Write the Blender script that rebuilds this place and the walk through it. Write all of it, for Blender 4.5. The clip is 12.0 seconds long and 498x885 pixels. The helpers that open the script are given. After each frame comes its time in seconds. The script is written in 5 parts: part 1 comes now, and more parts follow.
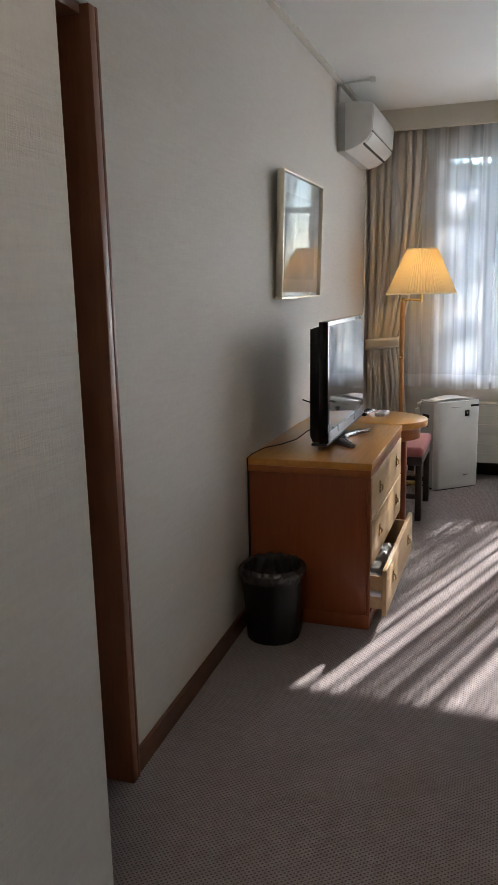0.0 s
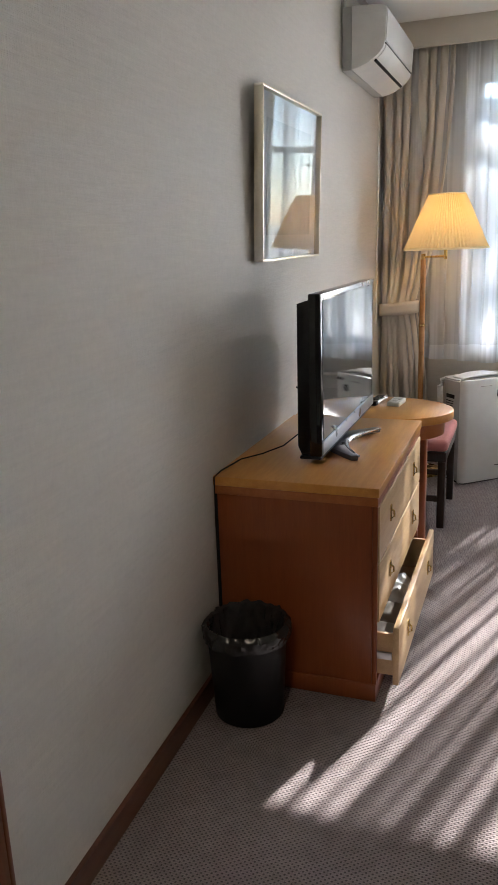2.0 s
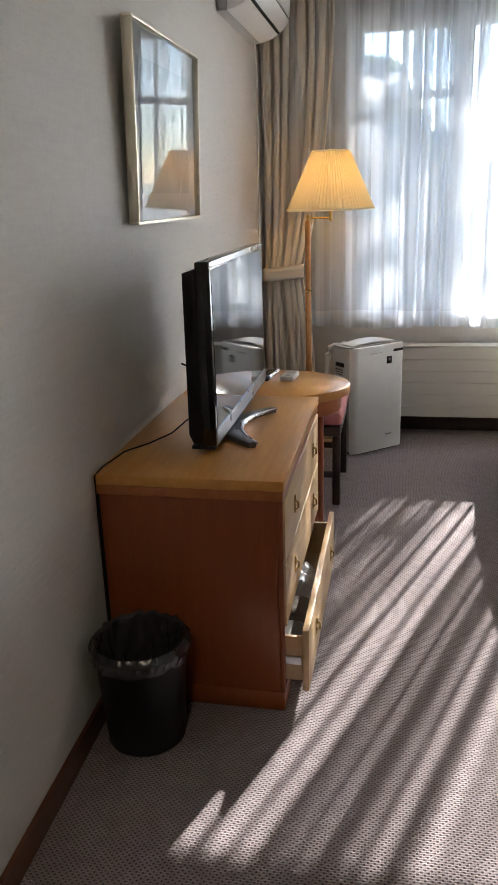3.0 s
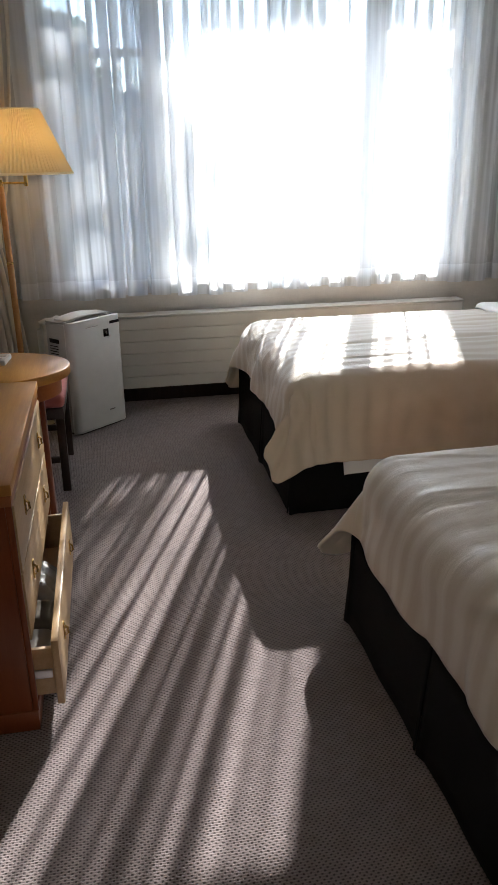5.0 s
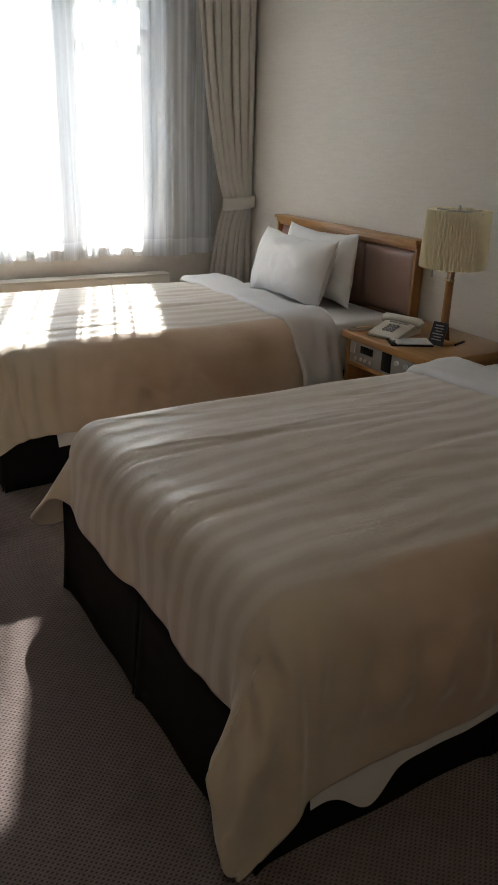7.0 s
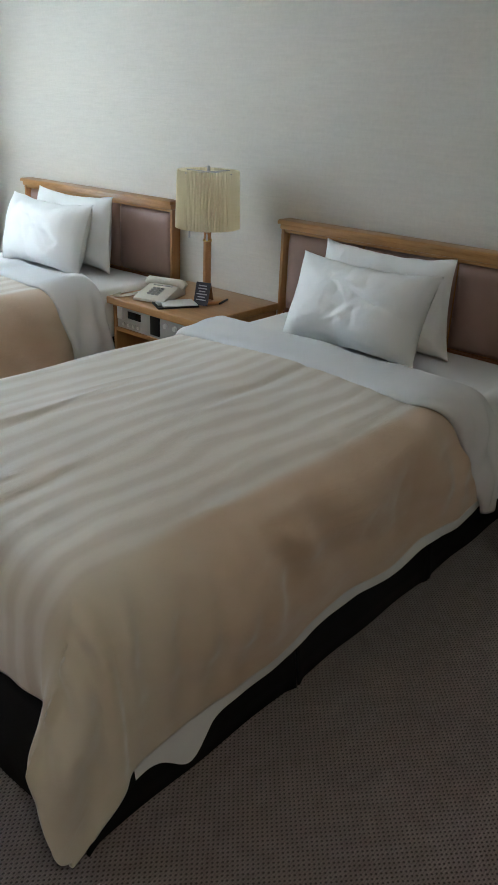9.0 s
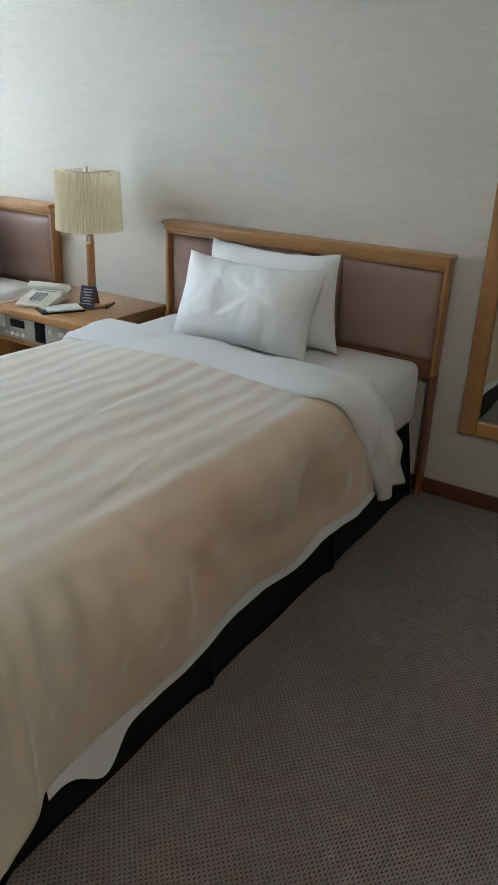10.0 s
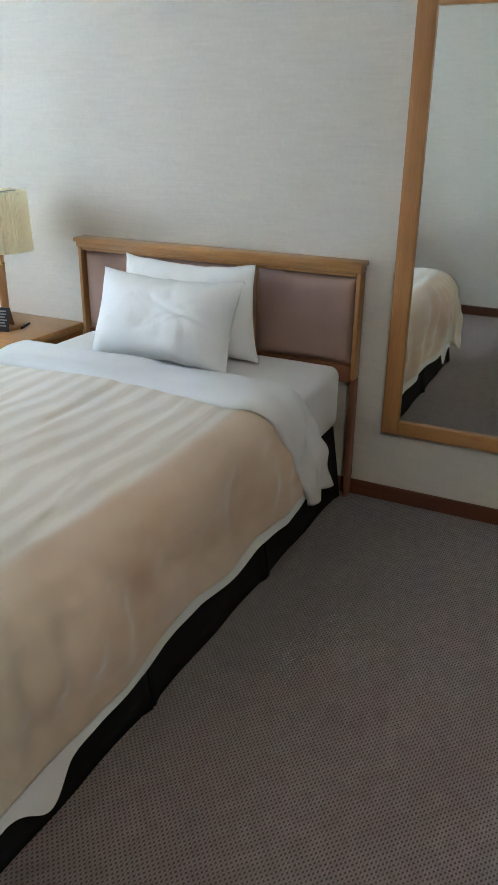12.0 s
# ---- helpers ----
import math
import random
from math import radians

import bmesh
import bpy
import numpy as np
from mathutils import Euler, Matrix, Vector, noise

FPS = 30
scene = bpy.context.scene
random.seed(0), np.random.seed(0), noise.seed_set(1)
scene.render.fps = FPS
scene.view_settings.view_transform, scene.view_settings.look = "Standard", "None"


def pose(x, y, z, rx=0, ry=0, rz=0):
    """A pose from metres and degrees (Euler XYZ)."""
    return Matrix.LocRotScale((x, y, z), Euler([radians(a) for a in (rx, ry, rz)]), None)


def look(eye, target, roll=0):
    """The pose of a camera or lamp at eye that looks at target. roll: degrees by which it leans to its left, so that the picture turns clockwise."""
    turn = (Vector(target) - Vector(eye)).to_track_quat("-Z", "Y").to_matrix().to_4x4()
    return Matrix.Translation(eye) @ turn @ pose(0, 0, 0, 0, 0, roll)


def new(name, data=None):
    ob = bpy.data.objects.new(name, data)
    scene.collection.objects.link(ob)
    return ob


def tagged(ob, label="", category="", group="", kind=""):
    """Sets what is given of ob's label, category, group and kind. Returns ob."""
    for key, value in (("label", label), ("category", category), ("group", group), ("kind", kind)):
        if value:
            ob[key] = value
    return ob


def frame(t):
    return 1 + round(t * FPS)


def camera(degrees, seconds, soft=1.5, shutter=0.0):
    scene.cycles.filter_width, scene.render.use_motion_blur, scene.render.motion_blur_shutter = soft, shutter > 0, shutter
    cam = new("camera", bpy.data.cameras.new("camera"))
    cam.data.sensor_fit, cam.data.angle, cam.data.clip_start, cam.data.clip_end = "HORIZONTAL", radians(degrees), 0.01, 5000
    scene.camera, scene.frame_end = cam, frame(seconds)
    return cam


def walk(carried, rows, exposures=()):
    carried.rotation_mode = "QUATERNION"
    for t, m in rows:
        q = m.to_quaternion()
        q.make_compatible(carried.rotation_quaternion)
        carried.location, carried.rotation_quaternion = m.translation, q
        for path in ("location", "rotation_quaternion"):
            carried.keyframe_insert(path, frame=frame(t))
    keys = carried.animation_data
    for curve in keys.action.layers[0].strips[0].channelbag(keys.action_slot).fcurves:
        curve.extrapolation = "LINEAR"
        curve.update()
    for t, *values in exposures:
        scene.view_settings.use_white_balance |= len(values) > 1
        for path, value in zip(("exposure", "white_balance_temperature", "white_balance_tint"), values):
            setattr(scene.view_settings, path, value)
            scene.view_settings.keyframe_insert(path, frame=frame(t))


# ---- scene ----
cam = camera(36.2, 12.0)
EXPOSURES = [(0, 3.34, 6050, 10), (1.5, 3.66, 6050, 10), (2.5, 3.55, 6050, 10), (4.5, 2.95, 6100, 10), (6, 2.64, 6300, 9), (7, 2.55, 6550, 9), (9, 3.68, 5550, 0), (10, 4.13, 5450, 0), (12, 4.5, 5350, 0)]
PATH = [
    (0, (1.03, 0.274, 1.407), (0.392, 2.128, 1.009), -1.3),
    (0.5, (1.045, 0.463, 1.425), (0.329, 2.285, 1.012), -1.4),
    (1, (0.96, 0.688, 1.417), (0.211, 2.493, 0.99), -1.4),
    (1.5, (0.928, 0.894, 1.413), (0.177, 2.69, 0.957), -1.8),
    (2, (0.924, 1.107, 1.424), (0.243, 2.917, 0.913), -2.1),
    (2.5, (0.859, 1.238, 1.422), (0.312, 3.077, 0.857), -2.3),
    (2.7, (0.816, 1.293, 1.424), (0.341, 3.145, 0.838), -2.1),
    (4.3, (0.81, 1.574, 1.399), (0.89, 3.449, 0.706), -1.7),
    (4.5, (0.797, 1.566, 1.414), (0.977, 3.43, 0.712), -1.5),
    (5, (0.785, 1.518, 1.423), (1.124, 3.357, 0.713), -0.9),
    (5.5, (0.827, 1.455, 1.419), (1.271, 3.269, 0.702), -0.6),
    (6, (0.846, 1.396, 1.44), (1.447, 3.158, 0.709), 0.5),
    (6.5, (0.847, 1.388, 1.423), (1.61, 3.084, 0.688), 1.2),
    (7, (0.854, 1.401, 1.402), (1.818, 2.985, 0.653), 2.1),
    (7.2, (0.863, 1.391, 1.4), (1.885, 2.935, 0.644), 2.2),
    (9, (0.852, 1.409, 1.424), (2.234, 2.597, 0.602), 2.3),
    (9.5, (0.854, 1.416, 1.404), (2.336, 2.488, 0.595), 2.5),
    (10, (0.856, 1.425, 1.39), (2.411, 2.398, 0.595), 2.4),
    (10.5, (0.864, 1.42, 1.393), (2.472, 2.312, 0.608), 2.2),
    (11, (0.879, 1.407, 1.41), (2.506, 2.263, 0.622), 1.6),
    (11.5, (0.863, 1.424, 1.413), (2.512, 2.241, 0.632), 1.2),
    (12, (0.862, 1.423, 1.407), (2.516, 2.238, 0.634), 0.8),
]
walk(cam, [(t, look(eye, target, roll)) for t, eye, target, roll in PATH], EXPOSURES)

# ---- world, sun, exposure ----
SUN_AZ = radians(20.2)      # the sun stands out beyond the window, a little to the right
SUN_EL = radians(29.9)
world = bpy.data.worlds.new("sky_world")
scene.world = world
world.use_nodes = True
wn = world.node_tree
sky = wn.nodes.new("ShaderNodeTexSky")
sky.sky_type, sky.sun_disc = "NISHITA", False
sky.sun_elevation, sky.sun_rotation = SUN_EL, SUN_AZ
sky.air_density, sky.dust_density, sky.ozone_density = 1.0, 0.25, 2.5
wn.links.new(sky.outputs[0], wn.nodes["Background"].inputs[0])
wn.nodes["Background"].inputs[1].default_value = 0.07
sun = new("sun", bpy.data.lights.new("sun", "SUN"))
sun.data.energy, sun.data.angle, sun.data.color = 5.0, radians(0.6), (1.0, 0.95, 0.87)
sun_way = Vector((math.sin(SUN_AZ) * math.cos(SUN_EL), math.cos(SUN_AZ) * math.cos(SUN_EL), math.sin(SUN_EL)))
sun.matrix_world = look(Vector((2, 6, 1)) + 20 * sun_way, (2, 6, 1))

hall = new("hall_light", bpy.data.lights.new("hall_light", "AREA"))
hall.data.shape, hall.data.size, hall.data.energy, hall.data.color = "DISK", 0.26, 0.80, (1.0, 0.80, 0.58)
hall.matrix_world = pose(0.62, 0.75, 2.575)
LAMP_WATTS = 0.020

# ---- materials ----


def material(name):
    m = bpy.data.materials.new(name)
    m.use_nodes = True
    return m, m.node_tree.nodes, m.node_tree.links, m.node_tree.nodes["Principled BSDF"]


def coords(nodes, links, scale=(1, 1, 1), kind="Object"):
    tc = nodes.new("ShaderNodeTexCoord")
    mp = nodes.new("ShaderNodeMapping")
    mp.inputs["Scale"].default_value = scale
    links.new(tc.outputs[kind], mp.inputs[0])
    return mp.outputs[0]


def noise_node(nodes, links, vec, scale, detail=4.0, rough=0.55):
    n = nodes.new("ShaderNodeTexNoise")
    n.inputs["Scale"].default_value, n.inputs["Detail"].default_value, n.inputs["Roughness"].default_value = scale, detail, rough
    links.new(vec, n.inputs["Vector"])
    return n.outputs["Fac"]


def ramp(nodes, links, fac, stops):
    r = nodes.new("ShaderNodeValToRGB")
    while len(r.color_ramp.elements) < len(stops):
        r.color_ramp.elements.new(0.5)
    for e, (p, c) in zip(r.color_ramp.elements, stops):
        e.position, e.color = p, (*c, 1)
    links.new(fac, r.inputs[0])
    return r.outputs[0]


def mixed(nodes, links, fac, a, b, mode="MIX"):
    m = nodes.new("ShaderNodeMix")
    m.data_type, m.blend_type = "RGBA", mode
    for sock, v in ((m.inputs[0], fac), (m.inputs[6], a), (m.inputs[7], b)):
        if isinstance(v, (int, float)):
            sock.default_value = v
        elif isinstance(v, tuple):
            sock.default_value = (*v, 1)
        else:
            links.new(v, sock)
    return m.outputs[2]


def bump(nodes, links, bsdf, height, strength, distance):
    b = nodes.new("ShaderNodeBump")
    b.inputs["Strength"].default_value, b.inputs["Distance"].default_value = strength, distance
    links.new(height, b.inputs["Height"])
    links.new(b.outputs[0], bsdf.inputs["Normal"])


def plain(name, colour, rough=0.5, metal=0.0, vary=0.12, scale=14.0, relief=0.15, fine=220.0, spec=0.5, rough_vary=0.12):
    """One even material with two scales of variation in colour and gloss, and a fine relief."""
    m, n, l, b = material(name)
    vec = coords(n, l)
    big, small = noise_node(n, l, vec, scale, 3), noise_node(n, l, vec, fine, 2)
    dark = tuple(c * (1 - vary) for c in colour)
    light = tuple(min(1.0, c * (1 + vary * 0.7)) for c in colour)
    col = ramp(n, l, big, [(0.3, dark), (0.7, light)])
    col = mixed(n, l, 0.25, col, ramp(n, l, small, [(0.3, dark), (0.7, light)]))
    l.new(col, b.inputs["Base Color"])
    r = n.new("ShaderNodeMapRange")
    r.inputs["To Min"].default_value, r.inputs["To Max"].default_value = max(0.02, rough - rough_vary), min(1, rough + rough_vary)
    l.new(big, r.inputs[0])
    l.new(r.outputs[0], b.inputs["Roughness"])
    b.inputs["Metallic"].default_value = metal
    b.inputs["Specular IOR Level"].default_value = spec
    if relief:
        bump(n, l, b, small, relief, 0.002)
    return m


def wood(name, dark, light, rough=0.35, grain=(2.0, 30.0, 30.0), relief=0.08, coat=0.2):
    """Lacquered wood; the grain runs along the axis that grain scales least."""
    m, n, l, b = material(name)
    vec = coords(n, l, grain)
    a = noise_node(n, l, vec, 1.6, 6, 0.6)
    fine = noise_node(n, l, coords(n, l, tuple(g * 6 for g in grain)), 1.5, 3)
    wide = noise_node(n, l, coords(n, l), 3.0, 2)
    col = ramp(n, l, a, [(0.28, dark), (0.5, tuple((x + y) / 2 for x, y in zip(dark, light))), (0.72, light)])
    col = mixed(n, l, 0.3, col, ramp(n, l, fine, [(0.35, dark), (0.65, light)]))
    col = mixed(n, l, 0.25, col, ramp(n, l, wide, [(0.3, dark), (0.7, light)]))
    l.new(col, b.inputs["Base Color"])
    r = n.new("ShaderNodeMapRange")
    r.inputs["To Min"].default_value, r.inputs["To Max"].default_value = rough - 0.07, rough + 0.1
    l.new(wide, r.inputs[0])
    l.new(r.outputs[0], b.inputs["Roughness"])
    b.inputs["Coat Weight"].default_value, b.inputs["Coat Roughness"].default_value = coat, 0.18
    bump(n, l, b, fine, relief, 0.001)
    return m


def wallpaper(name, colour):
    """Woven wallpaper: fine threads along the wall, with slubs and a few wider clouds."""
    m, n, l, b = material(name)
    threads = noise_node(n, l, coords(n, l, (14, 14, 260)), 1.0, 4, 0.6)
    slubs = noise_node(n, l, coords(n, l, (7, 7, 75)), 1.0, 4, 0.65)
    cross = noise_node(n, l, coords(n, l, (240, 240, 30)), 1.0, 2)
    cloud = noise_node(n, l, coords(n, l), 1.3, 3)
    c = colour
    col = ramp(n, l, slubs, [(0.32, tuple(x * 0.89 for x in c)), (0.68, tuple(min(1, x * 1.07) for x in c))])
    col = mixed(n, l, 0.4, col, ramp(n, l, threads, [(0.3, tuple(x * 0.92 for x in c)), (0.7, tuple(min(1, x * 1.05) for x in c))]))
    col = mixed(n, l, 0.2, col, ramp(n, l, cloud, [(0.3, tuple(x * 0.93 for x in c)), (0.7, tuple(min(1, x * 1.04) for x in c))]))
    mottle = noise_node(n, l, coords(n, l, (70, 70, 45)), 1.0, 3, 0.7)
    col = mixed(n, l, 0.35, col, ramp(n, l, mottle, [(0.3, tuple(x * 0.90 for x in c)), (0.7, tuple(min(1, x * 1.06) for x in c))]))
    l.new(col, b.inputs["Base Color"])
    b.inputs["Roughness"].default_value = 0.62
    b.inputs["Specular IOR Level"].default_value = 0.35
    h = mixed(n, l, 0.45, threads, cross)
    bump(n, l, b, mixed(n, l, 0.55, h, slubs), 0.85, 0.0035)
    return m


def carpet_material():
    """Low loop pile: ribbed rows with staggered dark pits between the loops."""
    m, n, l, b = material("loop_carpet")
    vec = coords(n, l)
    wob = n.new("ShaderNodeTexNoise")
    wob.inputs["Scale"].default_value = 45
    l.new(vec, wob.inputs["Vector"])
    add = n.new("ShaderNodeVectorMath")
    add.operation = "MULTIPLY_ADD"
    add.inputs[1].default_value = (0.004, 0.004, 0)
    l.new(wob.outputs["Color"], add.inputs[0])
    l.new(vec, add.inputs[2])
    sep = n.new("ShaderNodeSeparateXYZ")
    l.new(add.outputs[0], sep.inputs[0])

    def math_node(op, a, c):
        q = n.new("ShaderNodeMath")
        q.operation = op
        for sock, v in zip(q.inputs, (a, c)):
            if isinstance(v, (int, float)):
                sock.default_value = v
            elif v is not None:
                l.new(v, sock)
        return q.outputs[0]
    cx = math_node("COSINE", math_node("MULTIPLY", sep.outputs[0], 2 * math.pi / 0.0155), None)
    cy = math_node("COSINE", math_node("MULTIPLY", sep.outputs[1], 2 * math.pi / 0.0140), None)
    rows_ = math_node("COSINE", math_node("MULTIPLY", sep.outputs[1], 4 * math.pi / 0.0140), None)
    lattice = math_node("MULTIPLY", cx, cy)

    def soft_step(value, low, high, most):
        q = n.new("ShaderNodeMapRange")
        q.interpolation_type = "SMOOTHSTEP"
        q.inputs["From Min"].default_value, q.inputs["From Max"].default_value, q.inputs["To Max"].default_value = low, high, most
        l.new(value, q.inputs[0])
        return q.outputs[0]
    groove = soft_step(rows_, 0.3, 1.0, 0.28)
    hole = soft_step(lattice, 0.08, 0.8, 0.78)
    pit = math_node("MAXIMUM", groove, hole)
    worn = noise_node(n, l, vec, 1.8, 5)
    patch = noise_node(n, l, vec, 26, 3)
    fuzz = noise_node(n, l, vec, 420, 3)
    pile = ramp(n, l, patch, [(0.3, (0.292, 0.237, 0.231)), (0.7, (0.368, 0.304, 0.296))])
    pile = mixed(n, l, 0.55, pile, ramp(n, l, fuzz, [(0.3, (0.62, 0.62, 0.62)), (0.7, (1.1, 1.1, 1.1))]), "MULTIPLY")
    pile = mixed(n, l, 0.5, pile, ramp(n, l, worn, [(0.3, (0.78, 0.77, 0.76)), (0.7, (1.0, 1.0, 1.0))]), "MULTIPLY")
    col = mixed(n, l, pit, pile, (0.043, 0.037, 0.037))
    l.new(col, b.inputs["Base Color"])
    b.inputs["Roughness"].default_value, b.inputs["Specular IOR Level"].default_value = 0.95, 0.15
    b.inputs["Sheen Weight"].default_value = 0.15
    high = math_node("SUBTRACT", 1.0, pit)
    bump(n, l, b, mixed(n, l, 0.3, high, fuzz), 0.9, 0.006)
    return m


def sheer_material(name, open_share, colour=(0.83, 0.855, 0.885)):
    """Thin voile: part of the light goes straight through the weave, the rest is scattered to both sides."""
    m, n, l, b = material(name)
    out = n["Material Output"]
    n.remove(b)
    thread = noise_node(n, l, coords(n, l, (24, 24, 0.25)), 1.0, 2, 0.5)
    clear, diff, trans = n.new("ShaderNodeBsdfTransparent"), n.new("ShaderNodeBsdfDiffuse"), n.new("ShaderNodeBsdfTranslucent")
    diff.inputs[0].default_value = trans.inputs[0].default_value = (*colour, 1)
    cloth, both = n.new("ShaderNodeMixShader"), n.new("ShaderNodeMixShader")
    cloth.inputs[0].default_value = 0.62
    l.new(diff.outputs[0], cloth.inputs[1])
    l.new(trans.outputs[0], cloth.inputs[2])
    r = n.new("ShaderNodeMapRange")
    r.inputs["From Min"].default_value, r.inputs["From Max"].default_value = 0.38, 0.62
    r.inputs["To Min"].default_value, r.inputs["To Max"].default_value = 1 - open_share - 0.15, 1 - open_share + 0.15
    l.new(thread, r.inputs[0])
    l.new(r.outputs[0], both.inputs[0])
    l.new(clear.outputs[0], both.inputs[1])
    l.new(cloth.outputs[0], both.inputs[2])
    l.new(both.outputs[0], out.inputs[0])
    return m


def fabric(name, colour, fine=900.0, vary=0.08, through_share=0.0, sheen=0.2, relief=0.25, scale=6.0):
    m, n, l, b = material(name)
    vec = coords(n, l)
    weave, cloud = noise_node(n, l, vec, fine, 2), noise_node(n, l, vec, scale, 4)
    d, u = tuple(c * (1 - vary) for c in colour), tuple(min(1, c * (1 + vary * 0.6)) for c in colour)
    col = mixed(n, l, 0.35, ramp(n, l, cloud, [(0.3, d), (0.7, u)]), ramp(n, l, weave, [(0.3, d), (0.7, u)]))
    l.new(col, b.inputs["Base Color"])
    b.inputs["Roughness"].default_value, b.inputs["Specular IOR Level"].default_value = 0.85, 0.2
    b.inputs["Sheen Weight"].default_value = sheen
    bump(n, l, b, mixed(n, l, 0.5, weave, cloud), relief, 0.002)
    if through_share:
        t, mx = n.new("ShaderNodeBsdfTranslucent"), n.new("ShaderNodeMixShader")
        l.new(col, t.inputs[0])
        mx.inputs[0].default_value = through_share
        l.new(b.outputs[0], mx.inputs[1])
        l.new(t.outputs[0], mx.inputs[2])
        l.new(mx.outputs[0], n["Material Output"].inputs[0])
    return m


def crumpled(name, colour, size=5.0, strength=0.35):
    """White cotton with soft dents and a few long creases."""
    m, n, l, b = material(name)
    vec = coords(n, l)
    dent = noise_node(n, l, vec, size, 1.5, 0.4)
    crease = noise_node(n, l, coords(n, l, (1.0, 3.2, 1.0)), size * 1.6, 2.0, 0.5)
    weave = noise_node(n, l, vec, 900, 2)
    l.new(mixed(n, l, weave, tuple(c * 0.97 for c in colour), colour), b.inputs["Base Color"])
    b.inputs["Roughness"].default_value, b.inputs["Specular IOR Level"].default_value = 0.85, 0.2
    b.inputs["Sheen Weight"].default_value = 0.1
    bump(n, l, b, mixed(n, l, 0.015, mixed(n, l, 0.35, dent, crease), weave), strength, 0.03)
    return m


def duvet_material():
    """Cream sateen with woven stripes along the bed that differ in gloss and, for their sheen, a little in tone."""
    m, n, l, b = material("striped_sateen")
    tc = n.new("ShaderNodeTexCoord")
    sep = n.new("ShaderNodeSeparateXYZ")
    l.new(tc.outputs["UV"], sep.inputs[0])
    wob = noise_node(n, l, coords(n, l, (2.2, 2.2, 2.2), "UV"), 1.0, 2)
    add = n.new("ShaderNodeMath")
    add.operation = "MULTIPLY_ADD"
    add.inputs[1].default_value = 0.11
    l.new(wob, add.inputs[0])
    l.new(sep.outputs[1], add.inputs[2])
    sine = n.new("ShaderNodeMath")
    sine.operation = "SINE"
    mul = n.new("ShaderNodeMath")
    mul.operation = "MULTIPLY"
    mul.inputs[1].default_value = 2 * math.pi / 0.078
    l.new(add.outputs[0], mul.inputs[0])
    l.new(mul.outputs[0], sine.inputs[0])
    band = n.new("ShaderNodeMapRange")
    band.inputs["From Min"].default_value, band.inputs["From Max"].default_value = -0.7, 0.7
    l.new(sine.outputs[0], band.inputs[0])
    cloud = noise_node(n, l, coords(n, l, (4, 4, 4), "UV"), 1.0, 4)
    weave = noise_node(n, l, coords(n, l, (900, 900, 900), "UV"), 1.0, 2)
    # part of the glossy stripes' sheen is painted in as a lighter tone
    col = mixed(n, l, band.outputs[0], (0.715, 0.615, 0.505), (0.845, 0.765, 0.665))
    col = mixed(n, l, 0.3, col, ramp(n, l, cloud, [(0.3, (0.64, 0.56, 0.47)), (0.7, (0.76, 0.68, 0.59))]))
    # stripe-less sides; their tan tone also paints in the warm shade there
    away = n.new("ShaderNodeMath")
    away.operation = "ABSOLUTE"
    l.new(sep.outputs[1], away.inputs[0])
    border_shade = n.new("ShaderNodeMapRange")
    border_shade.inputs["From Min"].default_value, border_shade.inputs["From Max"].default_value = 0.50, 0.53
    l.new(away.outputs[0], border_shade.inputs[0])
    # the painted shade fades to the pale top tone near the foot
    shade_from_foot = n.new("ShaderNodeMapRange")
    shade_from_foot.inputs["From Min"].default_value, shade_from_foot.inputs["From Max"].default_value = 1.62, 1.90
    l.new(sep.outputs[0], shade_from_foot.inputs[0])
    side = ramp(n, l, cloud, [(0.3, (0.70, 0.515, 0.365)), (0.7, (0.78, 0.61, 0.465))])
    side = mixed(n, l, shade_from_foot.outputs[0], (0.75, 0.66, 0.53), side)
    col = mixed(n, l, border_shade.outputs[0], col, side)
    l.new(col, b.inputs["Base Color"])
    rr = n.new("ShaderNodeMapRange")
    rr.inputs["To Min"].default_value, rr.inputs["To Max"].default_value = 0.62, 0.34
    l.new(band.outputs[0], rr.inputs[0])
    l.new(rr.outputs[0], b.inputs["Roughness"])
    b.inputs["Specular IOR Level"].default_value = 0.6
    b.inputs["Sheen Weight"].default_value, b.inputs["Sheen Roughness"].default_value = 0.7, 0.35
    ruck = n.new("ShaderNodeTexNoise")
    ruck.inputs["Scale"].default_value, ruck.inputs["Detail"].default_value, ruck.inputs["Distortion"].default_value = 1.0, 4.0, 0.8
    l.new(coords(n, l, (3.5, 13, 1), "UV"), ruck.inputs["Vector"])
    dents = noise_node(n, l, coords(n, l, (6.5, 5.0, 1), "UV"), 1.0, 1.2, 0.4)
    bump(n, l, b, mixed(n, l, 0.03, mixed(n, l, 0.5, ruck.outputs["Fac"], dents), weave), 0.36, 0.03)
    return m


def glass_material(name, tint=(1, 1, 1), rough=0.0):
    """Thin pane: clear straight through, with the mirror of its surface on top."""
    m, n, l, b = material(name)
    n.remove(b)
    clear, gloss, mx, fr = n.new("ShaderNodeBsdfTransparent"), n.new("ShaderNodeBsdfGlossy"), n.new("ShaderNodeMixShader"), n.new("ShaderNodeFresnel")
    clear.inputs[0].default_value = (*tint, 1)
    gloss.inputs["Roughness"].default_value = rough
    fr.inputs[0].default_value = 1.5
    l.new(fr.outputs[0], mx.inputs[0])
    l.new(clear.outputs[0], mx.inputs[1])
    l.new(gloss.outputs[0], mx.inputs[2])
    l.new(mx.outputs[0], n["Material Output"].inputs[0])
    return m


